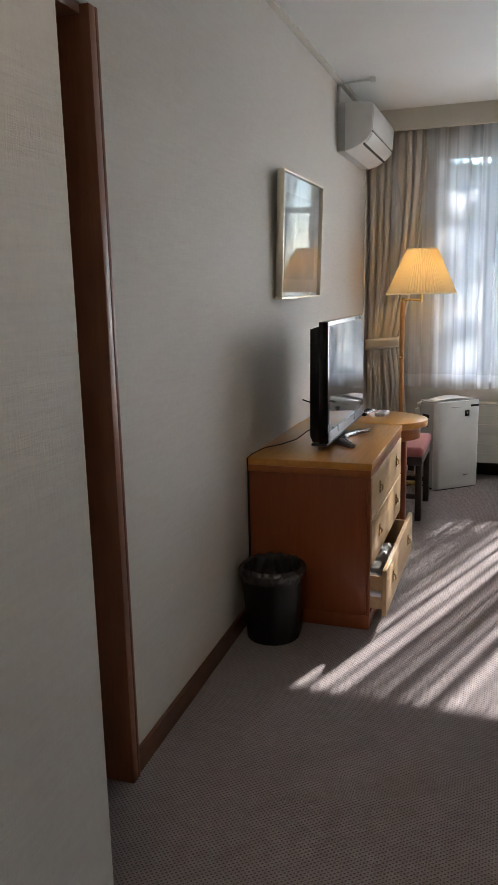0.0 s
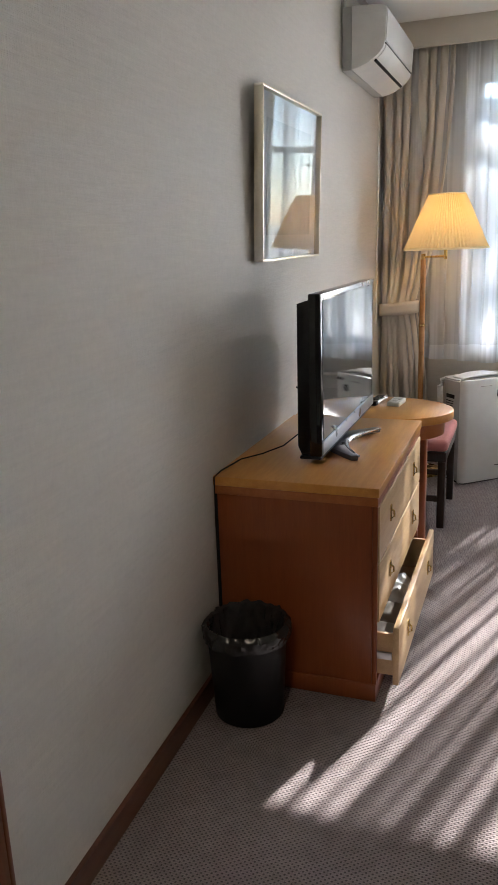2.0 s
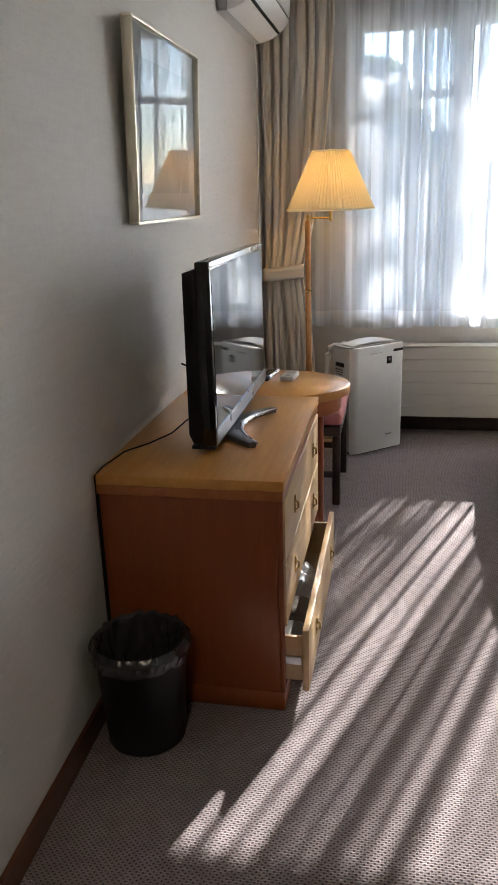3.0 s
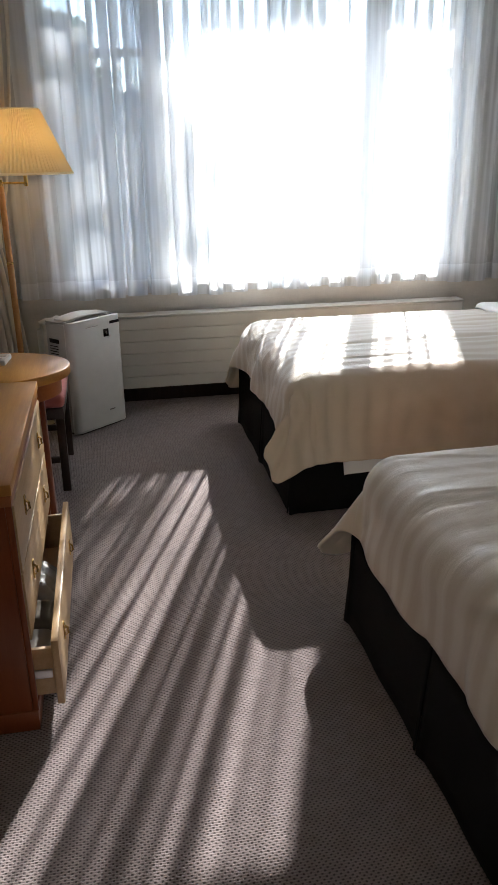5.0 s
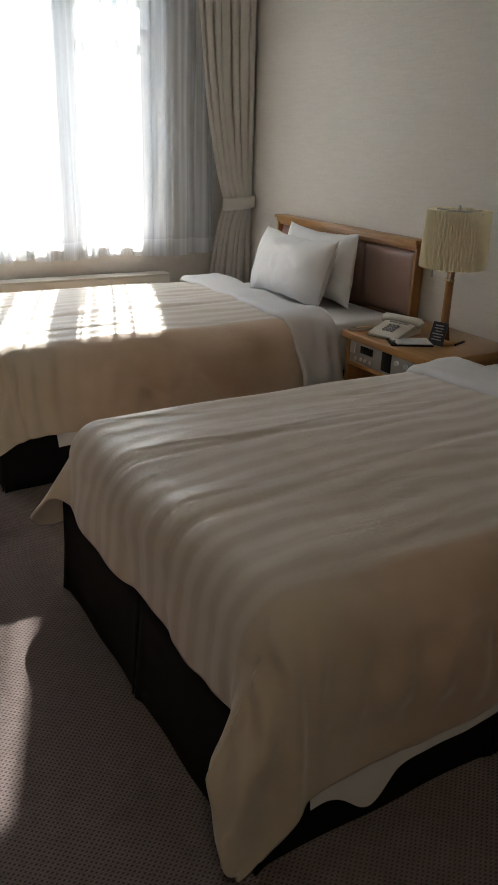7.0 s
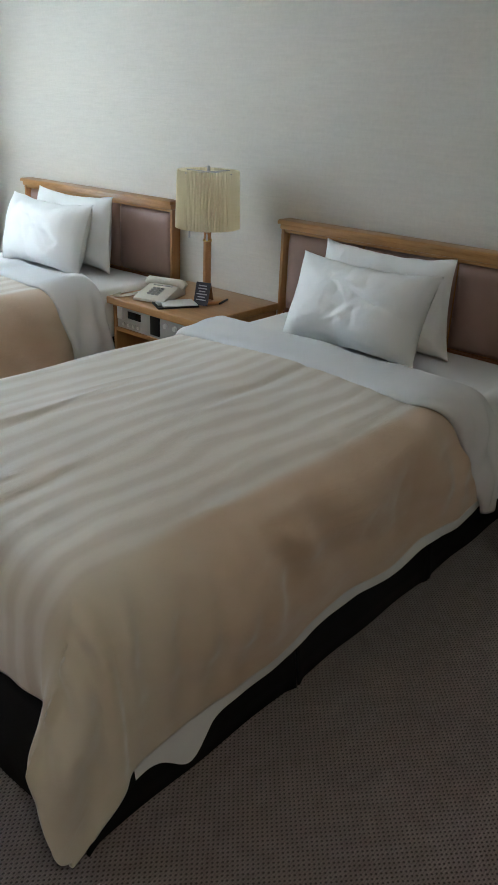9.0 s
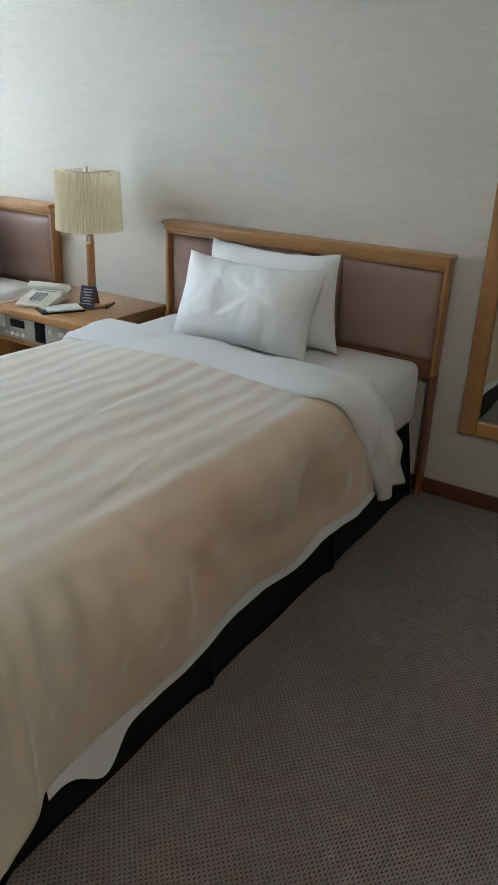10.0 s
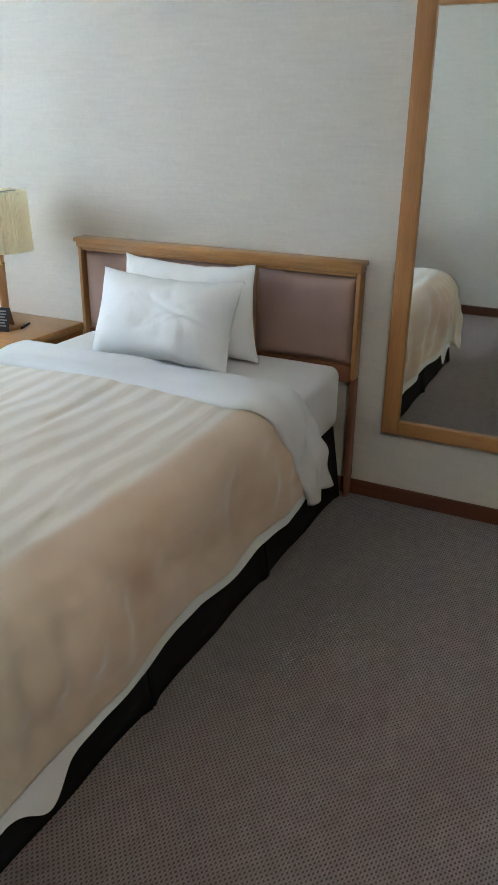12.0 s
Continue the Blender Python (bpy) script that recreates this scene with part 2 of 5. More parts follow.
WALL = wallpaper("woven_wallpaper", (0.665, 0.628, 0.575))
CARPET = carpet_material()
CEIL = plain("ceiling_paint", (0.80, 0.81, 0.80), 0.45, scale=2.0, vary=0.04, fine=160, relief=0.3)
PELMET = plain("pelmet_paint", (0.58, 0.56, 0.50), 0.5, scale=4, vary=0.06)
JAMB = wood("dark_red_wood_upright", (0.15, 0.046, 0.018), (0.27, 0.095, 0.042), 0.4, (26, 26, 1.6))
SKIRT_WOOD = wood("dark_red_wood_along", (0.085, 0.028, 0.015), (0.16, 0.06, 0.03), 0.4, (2, 2, 40))
OAK_X = wood("honey_wood_across", (0.42, 0.19, 0.055), (0.62, 0.33, 0.115), 0.32, (2, 26, 26), coat=0.35)
# top wood, its colour brightened for the sun and window reflection on it
GOLDEN_LIT = wood("golden_lit_top_wood", (0.54, 0.220, 0.038), (0.76, 0.375, 0.085), 0.30, (26, 2, 26), coat=0.45)
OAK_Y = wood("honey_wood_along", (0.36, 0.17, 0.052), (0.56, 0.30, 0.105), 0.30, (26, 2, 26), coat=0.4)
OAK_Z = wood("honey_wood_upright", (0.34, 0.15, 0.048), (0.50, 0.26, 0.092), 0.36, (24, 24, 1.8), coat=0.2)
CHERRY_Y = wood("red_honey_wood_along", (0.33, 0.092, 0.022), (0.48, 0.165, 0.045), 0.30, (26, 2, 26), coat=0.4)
# same red wood as CHERRY_Y, darkened for the shade on upright faces
CHERRY_Z_SHADED = wood("red_honey_wood_upright_shaded", (0.21, 0.047, 0.011), (0.31, 0.082, 0.020), 0.36, (24, 24, 1.8), coat=0.2)
MAPLE = wood("pale_drawer_wood", (0.46, 0.29, 0.14), (0.64, 0.44, 0.235), 0.38, (26, 2, 26))
DARK_WOOD = wood("dark_stool_wood", (0.018, 0.011, 0.008), (0.05, 0.03, 0.022), 0.4, (20, 20, 2))
WHITE_PLASTIC = plain("white_plastic", (0.72, 0.72, 0.70), 0.38, vary=0.05, relief=0.03)
GREY_PLASTIC = plain("pale_grey_plastic", (0.46, 0.46, 0.45), 0.4, vary=0.06, relief=0.04)
CREAM_PLASTIC = plain("cream_plastic", (0.66, 0.63, 0.56), 0.4, vary=0.06, relief=0.03)
BLACK_PLASTIC = plain("black_plastic", (0.007, 0.007, 0.008), 0.42, vary=0.2, relief=0.06, spec=0.3)
BLACK_GLOSS = plain("black_gloss", (0.008, 0.008, 0.009), 0.07, vary=0.1, relief=0.0, rough_vary=0.03)
SCREEN = plain("tv_screen_glass", (0.012, 0.012, 0.014), 0.05, vary=0.05, relief=0.0, spec=0.8, rough_vary=0.02)
SILVER = plain("silver_plastic", (0.52, 0.52, 0.53), 0.25, 0.85, vary=0.06, relief=0.03)
DARK_SILVER = plain("dark_silver", (0.24, 0.24, 0.25), 0.3, 0.8, vary=0.08, relief=0.03)
BRASS = plain("worn_brass", (0.62, 0.44, 0.16), 0.26, 1.0, vary=0.2, relief=0.04)
GOLD = plain("brushed_gold_frame", (0.74, 0.68, 0.55), 0.38, 1.0, vary=0.12, relief=0.1)
STEEL = plain("zinc_steel", (0.55, 0.55, 0.55), 0.3, 1.0, vary=0.1)
RAD_PAINT = plain("radiator_enamel", (0.66, 0.65, 0.61), 0.35, vary=0.05, scale=5, relief=0.03)
FRAME_PAINT = plain("window_frame_paint", (0.45, 0.47, 0.50), 0.45, vary=0.08)
BASE_CLOTH = fabric("black_bed_skirt", (0.010, 0.010, 0.011), vary=0.25, sheen=0.0)
LINEN = fabric("white_cotton", (0.86, 0.855, 0.86), vary=0.03, through_share=0.06, sheen=0.1, relief=0.12)
PILLOW_COTTON = crumpled("creased_pillow_cotton", (0.93, 0.93, 0.935), 7.0, 0.35)
FOLD_COTTON = crumpled("soft_fold_cotton", (0.84, 0.835, 0.85), 4.0, 0.3)
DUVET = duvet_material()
DRAPE = fabric("beige_drape_cloth", (0.70, 0.67, 0.61), vary=0.06, through_share=0.12, relief=0.3)
SHEER = sheer_material("white_voile", 0.32)
SHEER_HEM = sheer_material("white_voile_hem", 0.16)
LEATHER = plain("mauve_leatherette", (0.36, 0.235, 0.20), 0.42, vary=0.08, scale=9, fine=420, relief=0.25)
PINK = fabric("pink_seat_cloth", (0.52, 0.20, 0.19), vary=0.12)
BAG = plain("clear_bin_liner", (0.040, 0.040, 0.042), 0.20, vary=0.3, relief=0.2, fine=60)
MIRROR = plain("silvered_glass", (0.86, 0.90, 0.88), 0.012, 1.0, vary=0.01, relief=0.0, rough_vary=0.004)
PANE = glass_material("window_glass")
PIC_GLASS = glass_material("picture_glass")
MAT_BOARD = plain("grey_mat_board", (0.80, 0.80, 0.79), 0.8, vary=0.04)
PRINT = plain("faded_print", (0.66, 0.68, 0.68), 0.7, vary=0.18, scale=5, relief=0.0)
PAPER = plain("paper", (0.72, 0.72, 0.70), 0.7, vary=0.03)
INK = plain("printed_grey", (0.42, 0.42, 0.46), 0.6, vary=0.05)
CARD_DARK = plain("dark_card", (0.035, 0.035, 0.05), 0.35, vary=0.2)
AMBER = plain("amber_acrylic", (0.16, 0.07, 0.03), 0.15, vary=0.1)
GROUND = plain("outdoor_ground", (0.20, 0.20, 0.17), 0.9, vary=0.3, scale=0.6)
LEAF = fabric("leaf_green", (0.075, 0.105, 0.075), vary=0.35, through_share=0.35, sheen=0.0)
BARK = plain("bark", (0.10, 0.08, 0.06), 0.9, vary=0.3)


def shade_material(name, colour, share):
    m, n, l, b = material(name)
    n.remove(b)
    d, t, mx = n.new("ShaderNodeBsdfDiffuse"), n.new("ShaderNodeBsdfTranslucent"), n.new("ShaderNodeMixShader")
    vec = coords(n, l, (60, 60, 4))
    c = ramp(n, l, noise_node(n, l, vec, 1.0, 3), [(0.3, tuple(x * 0.985 for x in colour)), (0.7, colour)])
    l.new(c, d.inputs[0])
    l.new(c, t.inputs[0])
    mx.inputs[0].default_value = share
    l.new(d.outputs[0], mx.inputs[1])
    l.new(t.outputs[0], mx.inputs[2])
    l.new(mx.outputs[0], n["Material Output"].inputs[0])
    return m


SHADE = shade_material("pleated_ivory_shade", (0.90, 0.84, 0.63), 0.45)
SHADE_WARM = shade_material("pleated_warm_shade", (0.78, 0.67, 0.43), 0.42)
BULB, _n, _l, _b = material("lit_bulb")
_b.inputs["Emission Color"].default_value, _b.inputs["Emission Strength"].default_value = (1.0, 0.58, 0.20, 1), 2.4
LED, _n, _l, _b = material("display_dark")
_b.inputs["Base Color"].default_value, _b.inputs["Roughness"].default_value = (0.01, 0.015, 0.015, 1), 0.15

# ---- mesh tools ----


def box_into(bm, x0, x1, y0, y1, z0, z1, bevel=0.0, seg=2):
    made = bmesh.ops.create_cube(bm, size=1.0)["verts"]
    for v in made:
        v.co = Vector(((x0 + x1) / 2 + v.co.x * (x1 - x0), (y0 + y1) / 2 + v.co.y * (y1 - y0), (z0 + z1) / 2 + v.co.z * (z1 - z0)))
    if bevel:
        edges = list({e for v in made for e in v.link_edges})
        bmesh.ops.bevel(bm, geom=edges, offset=bevel, segments=seg, affect="EDGES", profile=0.5)
    return bm


def box(x0, x1, y0, y1, z0, z1, bevel=0.003, seg=2):
    return box_into(bmesh.new(), x0, x1, y0, y1, z0, z1, bevel, seg)


def lathe(profile, centre, sides=40, pleat=0.0, pleats=0, closed=False):
    """Turn (radius, height) pairs round an upright axis; pleat ripples the radius."""
    bm = bmesh.new()
    rings = []
    for r, z in profile:
        ring = []
        for i in range(sides):
            a = 2 * math.pi * i / sides
            rr = r + (pleat * math.cos(pleats * a) if pleats else 0)
            ring.append(bm.verts.new((centre[0] + rr * math.cos(a), centre[1] + rr * math.sin(a), centre[2] + z)))
        rings.append(ring)
    for a, b in zip(rings, rings[1:]):
        for i in range(sides):
            bm.faces.new((a[i], a[(i + 1) % sides], b[(i + 1) % sides], b[i]))
    if closed:
        bm.faces.new(rings[0][::-1])
        bm.faces.new(rings[-1])
    return bm


def tube(points, radius, sides=8, bm=None):
    """A round rod along points."""
    bm = bm or bmesh.new()
    pts = [Vector(p) for p in points]
    rings = []
    for i, p in enumerate(pts):
        d = (pts[min(i + 1, len(pts) - 1)] - pts[max(i - 1, 0)]).normalized()
        u = d.cross(Vector((0, 0, 1)) if abs(d.z) < 0.9 else Vector((1, 0, 0))).normalized()
        w = d.cross(u)
        rr = radius[i] if isinstance(radius, (list, tuple)) else radius
        rings.append([bm.verts.new(p + rr * (math.cos(2 * math.pi * k / sides) * u + math.sin(2 * math.pi * k / sides) * w)) for k in range(sides)])
    for a, b in zip(rings, rings[1:]):
        for k in range(sides):
            bm.faces.new((a[k], a[(k + 1) % sides], b[(k + 1) % sides], b[k]))
    bm.faces.new(rings[0])
    bm.faces.new(rings[-1][::-1])
    return bm


def prism(outline, axis, a, b, bevel=0.0):
    """Extrude a closed outline along an axis ('x', 'y' or 'z') from a to b."""
    bm = bmesh.new()

    def at(p, w):
        return {"x": (w, p[0], p[1]), "y": (p[0], w, p[1]), "z": (p[0], p[1], w)}[axis]
    turn = 1 if sum(p[0] * q[1] - q[0] * p[1] for p, q in zip(outline, outline[1:] + outline[:1])) > 0 else -1

    def shrunk(by):
        out = []
        for i, p in enumerate(outline):
            q, r = Vector(outline[i - 1]), Vector(outline[(i + 1) % len(outline)])
            d1, d2 = (Vector(p) - q).normalized(), (r - Vector(p)).normalized()
            n = Vector((-d1.y - d2.y, d1.x + d2.x)) * turn
            out.append(Vector(p) + (n.normalized() * by if n.length > 1e-6 else Vector((0, 0))))
        return out
    steps = [(0.0, a), (0.0, b)]
    if bevel:
        s = 1 if b > a else -1
        steps = [(bevel, a), (0.3 * bevel, a + 0.3 * bevel * s), (0.0, a + bevel * s), (0.0, b - bevel * s), (0.3 * bevel, b - 0.3 * bevel * s), (bevel, b)]
    rings = [[bm.verts.new(at(p, w)) for p in shrunk(by)] for by, w in steps]
    bm.faces.new(rings[0][::-1])
    bm.faces.new(rings[-1])
    for lo, hi in zip(rings, rings[1:]):
        for i in range(len(outline)):
            j = (i + 1) % len(outline)
            bm.faces.new((lo[i], lo[j], hi[j], hi[i]))
    bmesh.ops.recalc_face_normals(bm, faces=bm.faces)
    return bm


def grid(nu, nv, place, uv=None):
    """A sheet of nu x nv cells whose corners are place(u, v), u and v from 0 to 1."""
    bm = bmesh.new()
    layer = bm.loops.layers.uv.new("UVMap") if uv else None
    vs = [[bm.verts.new(place(i / nu, j / nv)) for j in range(nv + 1)] for i in range(nu + 1)]
    for i in range(nu):
        for j in range(nv):
            f = bm.faces.new((vs[i][j], vs[i + 1][j], vs[i + 1][j + 1], vs[i][j + 1]))
            f.smooth = True
            if layer:
                for loop, (a, b) in zip(f.loops, ((i, j), (i + 1, j), (i + 1, j + 1), (i, j + 1))):
                    loop[layer].uv = uv(a / nu, b / nv)
    return bm


def turned(bm, m):
    bmesh.ops.transform(bm, matrix=m, verts=bm.verts)
    return bm


def finish(bm, mat_, name, smooth=True):
    me = bpy.data.meshes.new(name)
    bm.normal_update()
    bm.to_mesh(me)
    bm.free()
    me.materials.append(mat_)
    if smooth:
        for p in me.polygons:
            p.use_smooth = True
        me.set_sharp_from_angle(angle=radians(38))
    return me


def thing(name, at, label, category, group="", kind=""):
    ob = new(name)
    ob.empty_display_size = 0.1
    ob.matrix_world = Matrix.Translation(at)
    ob["base"] = list(at)
    return tagged(ob, label, category, group, kind)


def part(name, bm, mat_, parent, label="", solid=0.0):
    """Link a bmesh, given in room coordinates, as one mesh under a thing or a part."""
    top = parent
    while top.parent:
        top = top.parent
    base = Vector(top["base"]) if "base" in top else Vector()
    bmesh.ops.translate(bm, verts=bm.verts, vec=-base)
    ob = new(name, finish(bm, mat_, name))
    ob.parent = parent
    if solid:
        s = ob.modifiers.new("thickness", "SOLIDIFY")
        s.thickness, s.offset = solid, -1
    return tagged(ob, label)


def single(name, bm, mat_, label, category, group="", kind="", solid=0.0):
    ob = new(name, finish(bm, mat_, name))
    if solid:
        s = ob.modifiers.new("thickness", "SOLIDIFY")
        s.thickness, s.offset = solid, -1
    return tagged(ob, label, category, group, kind)


def structure(name, bm, mat_, label, category):
    return single(name, bm, mat_, label, category, kind="structure")

# ---- the room: plan ----
W, WIN_Y, CEIL_Z = 3.60, 6.08, 2.59          # bed wall, window wall, ceiling
DOOR_Y, BLOCK_X, BLOCK_Y = 2.025, 0.384, 1.335    # far jamb of the side door, corridor wall and its end
GX0, GX1, GZ0, GZ1 = 0.54, 3.00, 0.72, 2.33  # window opening

carpet = box(-1.6, W + 0.2, -2.7, WIN_Y + 0.1, -0.12, 0.0, 0)
structure("floor", carpet, CARPET, "grey-brown loop pile carpet with a fine grid of dark pits", "carpet")
structure("ceiling", box(-1.6, W + 0.2, -2.9, WIN_Y + 0.42, CEIL_Z, CEIL_Z + 0.15, 0), CEIL, "off-white painted ceiling", "ceiling")

tvw = prism([(-0.17, DOOR_Y + 0.03), (0.032, DOOR_Y + 0.03), (0.006, 3.2), (0.0, 4.0), (0.0, WIN_Y + 0.3), (-0.17, WIN_Y + 0.3)], "z", 0, CEIL_Z)
box_into(tvw, -0.17, 0.030, BLOCK_Y, DOOR_Y + 0.03, 2.0785, CEIL_Z)
structure("wall_west", tvw, WALL, "beige wall with woven wallpaper and a side doorway", "wall")
structure("wall_corridor", box(-0.17, BLOCK_X, -2.7, BLOCK_Y, 0, CEIL_Z, 0.004), WALL, "beige corridor wall with woven wallpaper ending in a corner", "wall")
structure("wall_east", box(W, W + 0.2, -2.7, WIN_Y + 0.3, 0, CEIL_Z, 0), WALL, "beige wall with woven wallpaper behind the beds", "wall")
sw = box(2.20, W, -0.40, -0.20, 0, CEIL_Z, 0)
box_into(sw, 2.20, 2.35, -2.6, -0.40, 0, CEIL_Z)
box_into(sw, BLOCK_X, W, -2.9, -2.6, 0, CEIL_Z)
structure("wall_south", sw, WALL, "beige papered wall by the entrance corridor", "wall")
# small room beyond the side door
nook = box(-1.5, -0.17, DOOR_Y + 0.35, DOOR_Y + 0.45, 0, CEIL_Z, 0)
box_into(nook, -1.6, -1.5, 0.3, DOOR_Y + 0.45, 0, CEIL_Z)
box_into(nook, -1.5, -0.17, 0.2, 0.3, 0, CEIL_Z)
structure("wall_side_room", nook, plain("side_room_paint", (0.5, 0.5, 0.5), 0.7), "pale wall of the dark side room", "wall")

ww = box(-0.17, GX0, WIN_Y, WIN_Y + 0.42, 0, CEIL_Z, 0)
box_into(ww, GX1, W + 0.2, WIN_Y, WIN_Y + 0.42, 0, CEIL_Z)
box_into(ww, GX0, GX1, WIN_Y, WIN_Y + 0.42, 0, GZ0)
box_into(ww, GX0, GX1, WIN_Y, WIN_Y + 0.42, GZ1, CEIL_Z)
structure("wall_north", ww, WALL, "beige papered window wall", "wall")


def skirting(name, x0, x1, y0, y1):
    bm = box(x0, x1, y0, y1, 0.0, 0.064, 0.003)
    return structure(name, bm, SKIRT_WOOD, "dark red-brown wooden baseboard", "baseboard")


structure("baseboard", prism([(0.0, DOOR_Y + 0.043), (0.044, DOOR_Y + 0.043), (0.018, 3.2), (0.012, 4.0), (0.012, WIN_Y - 0.013), (0.0, WIN_Y - 0.013)], "z", 0.0, 0.072), SKIRT_WOOD, "dark red-brown wooden baseboard", "baseboard")
skirting("baseboard", W - 0.012, W, -0.187, WIN_Y - 0.013)
# near-black wood here stands in for the shadow gap below the radiator
structure("baseboard", box(0.0, W, WIN_Y - 0.012, WIN_Y, 0.0, 0.10, 0.003), DARK_WOOD, "wooden baseboard toned near-black for the shadow under the radiator", "baseboard")
skirting("baseboard", 2.20, W - 0.012, -0.20, -0.188)

# thin cornice line between the wallpaper and the ceiling
structure("trim", box(0.0, 0.034, DOOR_Y, WIN_Y, CEIL_Z - 0.014, CEIL_Z, 0.003), PELMET, "thin pale cornice strip under the ceiling", "trim")
structure("trim", box(W - 0.012, W, 0.45, WIN_Y, CEIL_Z - 0.014, CEIL_Z, 0.003), PELMET, "thin pale cornice strip under the ceiling", "trim")

# pelmet over the curtains
pel = prism([(5.92, 2.452), (5.945, 2.452), (5.945, 2.462), (5.935, 2.462), (5.935, CEIL_Z), (5.915, CEIL_Z), (5.915, 2.462)], "x", 0.0, W)
structure("trim", pel, PELMET, "cream painted curtain pelmet under the ceiling", "pelmet")

# side door: jamb, stop, hinges, head
door = thing("door_1", (0, DOOR_Y, 0), "dark red-brown wooden doorway with brass hinges, open to a dark room", "doorway", kind="structure")
part("jamb", box(-0.085, 0.051, DOOR_Y, DOOR_Y + 0.03, 0, 2.078, 0.003), JAMB, door)
part("jamb_stop", box(-0.135, -0.095, DOOR_Y - 0.004, DOOR_Y + 0.03, 0, 2.078, 0.004), JAMB, door)
part("jamb_back", box(-0.24, -0.145, DOOR_Y, DOOR_Y + 0.03, 0, 2.078, 0.003), JAMB, door)
part("backing", box(-0.24, 0.0, DOOR_Y + 0.012, DOOR_Y + 0.029, 0, 2.078, 0.0), BLACK_PLASTIC, door)
part("casing", box(0.0005, 0.052, DOOR_Y + 0.0305, DOOR_Y + 0.042, 0, 2.078, 0.003), JAMB, door)
part("head", box(-0.24, 0.026, BLOCK_Y, DOOR_Y, 2.055, 2.078, 0.003), JAMB, door)
for hz in (0.26, 1.80):
    h = box(-0.185, -0.150, DOOR_Y - 0.003, DOOR_Y + 0.002, hz, hz + 0.10, 0.001)
    bmesh.ops.create_cone(h, cap_ends=True, segments=12, radius1=0.006, radius2=0.006, depth=0.10, matrix=Matrix.Translation((-0.188, DOOR_Y - 0.007, hz + 0.05)))
    hinge = part("hinge", h, BRASS, door, "brass butt hinge")
    for sx, sz in ((-0.163, 0.02), (-0.172, 0.05), (-0.163, 0.08)):
        part("screw", turned(lathe([(0.0038, 0.0), (0.0034, 0.0014)], (0, 0, 0), 10, closed=True), pose(sx, DOOR_Y - 0.003, hz + sz, 90, 0, 0)), BLACK_PLASTIC, hinge)
# the open leaf stands back into the side room
leaf = part("door_leaf", box(-0.98, -0.20, DOOR_Y - 0.045, DOOR_Y - 0.006, 0.01, 2.05, 0.003), plain("door_leaf_paint", (0.55, 0.55, 0.53), 0.5), door, "pale door leaf")

# window
win = thing("window_1", (1.77, WIN_Y + 0.1, GZ0), "three-light window with grey frames behind voile curtains", "window", kind="structure")
FY0, FY1 = WIN_Y + 0.10, WIN_Y + 0.16
for n_, b_ in (("frame_bottom", (GX0, GX1, GZ0, GZ0 + 0.05)), ("frame_top", (GX0, GX1, GZ1 - 0.05, GZ1)), ("frame_side", (GX0, GX0 + 0.045, GZ0 + 0.05, GZ1 - 0.05)),
               ("frame_side", (GX1 - 0.045, GX1, GZ0 + 0.05, GZ1 - 0.05)), ("mullion", (1.085, 1.18, GZ0 + 0.05, GZ1 - 0.05)), ("mullion", (2.375, 2.49, GZ0 + 0.05, GZ1 - 0.05))):
    part(n_, box(b_[0], b_[1], FY0, FY1, b_[2], b_[3], 0.004), FRAME_PAINT, win)
for a, b_ in ((GX0 + 0.045, 1.085), (2.49, GX1 - 0.045)):
    part("transom", box(a, b_, FY0 + 0.005, FY1 - 0.005, 1.925, 1.965, 0.003), FRAME_PAINT, win)
for a, b_, z0, z1 in ((GX0 + 0.045, 1.085, GZ0 + 0.05, 1.925), (GX0 + 0.045, 1.085, 1.965, GZ1 - 0.05), (1.18, 2.375, GZ0 + 0.05, GZ1 - 0.05),
                      (2.49, GX1 - 0.045, GZ0 + 0.05, 1.925), (2.49, GX1 - 0.045, 1.965, GZ1 - 0.05)):
    p = part("pane", box(a, b_, FY0 + 0.028, FY0 + 0.032, z0, z1, 0), PANE, win)
    p.visible_shadow = False
part("window_sill", box(GX0 - 0.03, GX1 + 0.03, WIN_Y - 0.02, FY0, GZ0 - 0.03, GZ0 + 0.004, 0.006), PELMET, win)

# outside: ground to the horizon, and trees
structure("ground", box(-900, 900, WIN_Y + 0.43, 1800, -3.2, -3.0, 0), GROUND, "pale outdoor ground beyond the window", "ground")


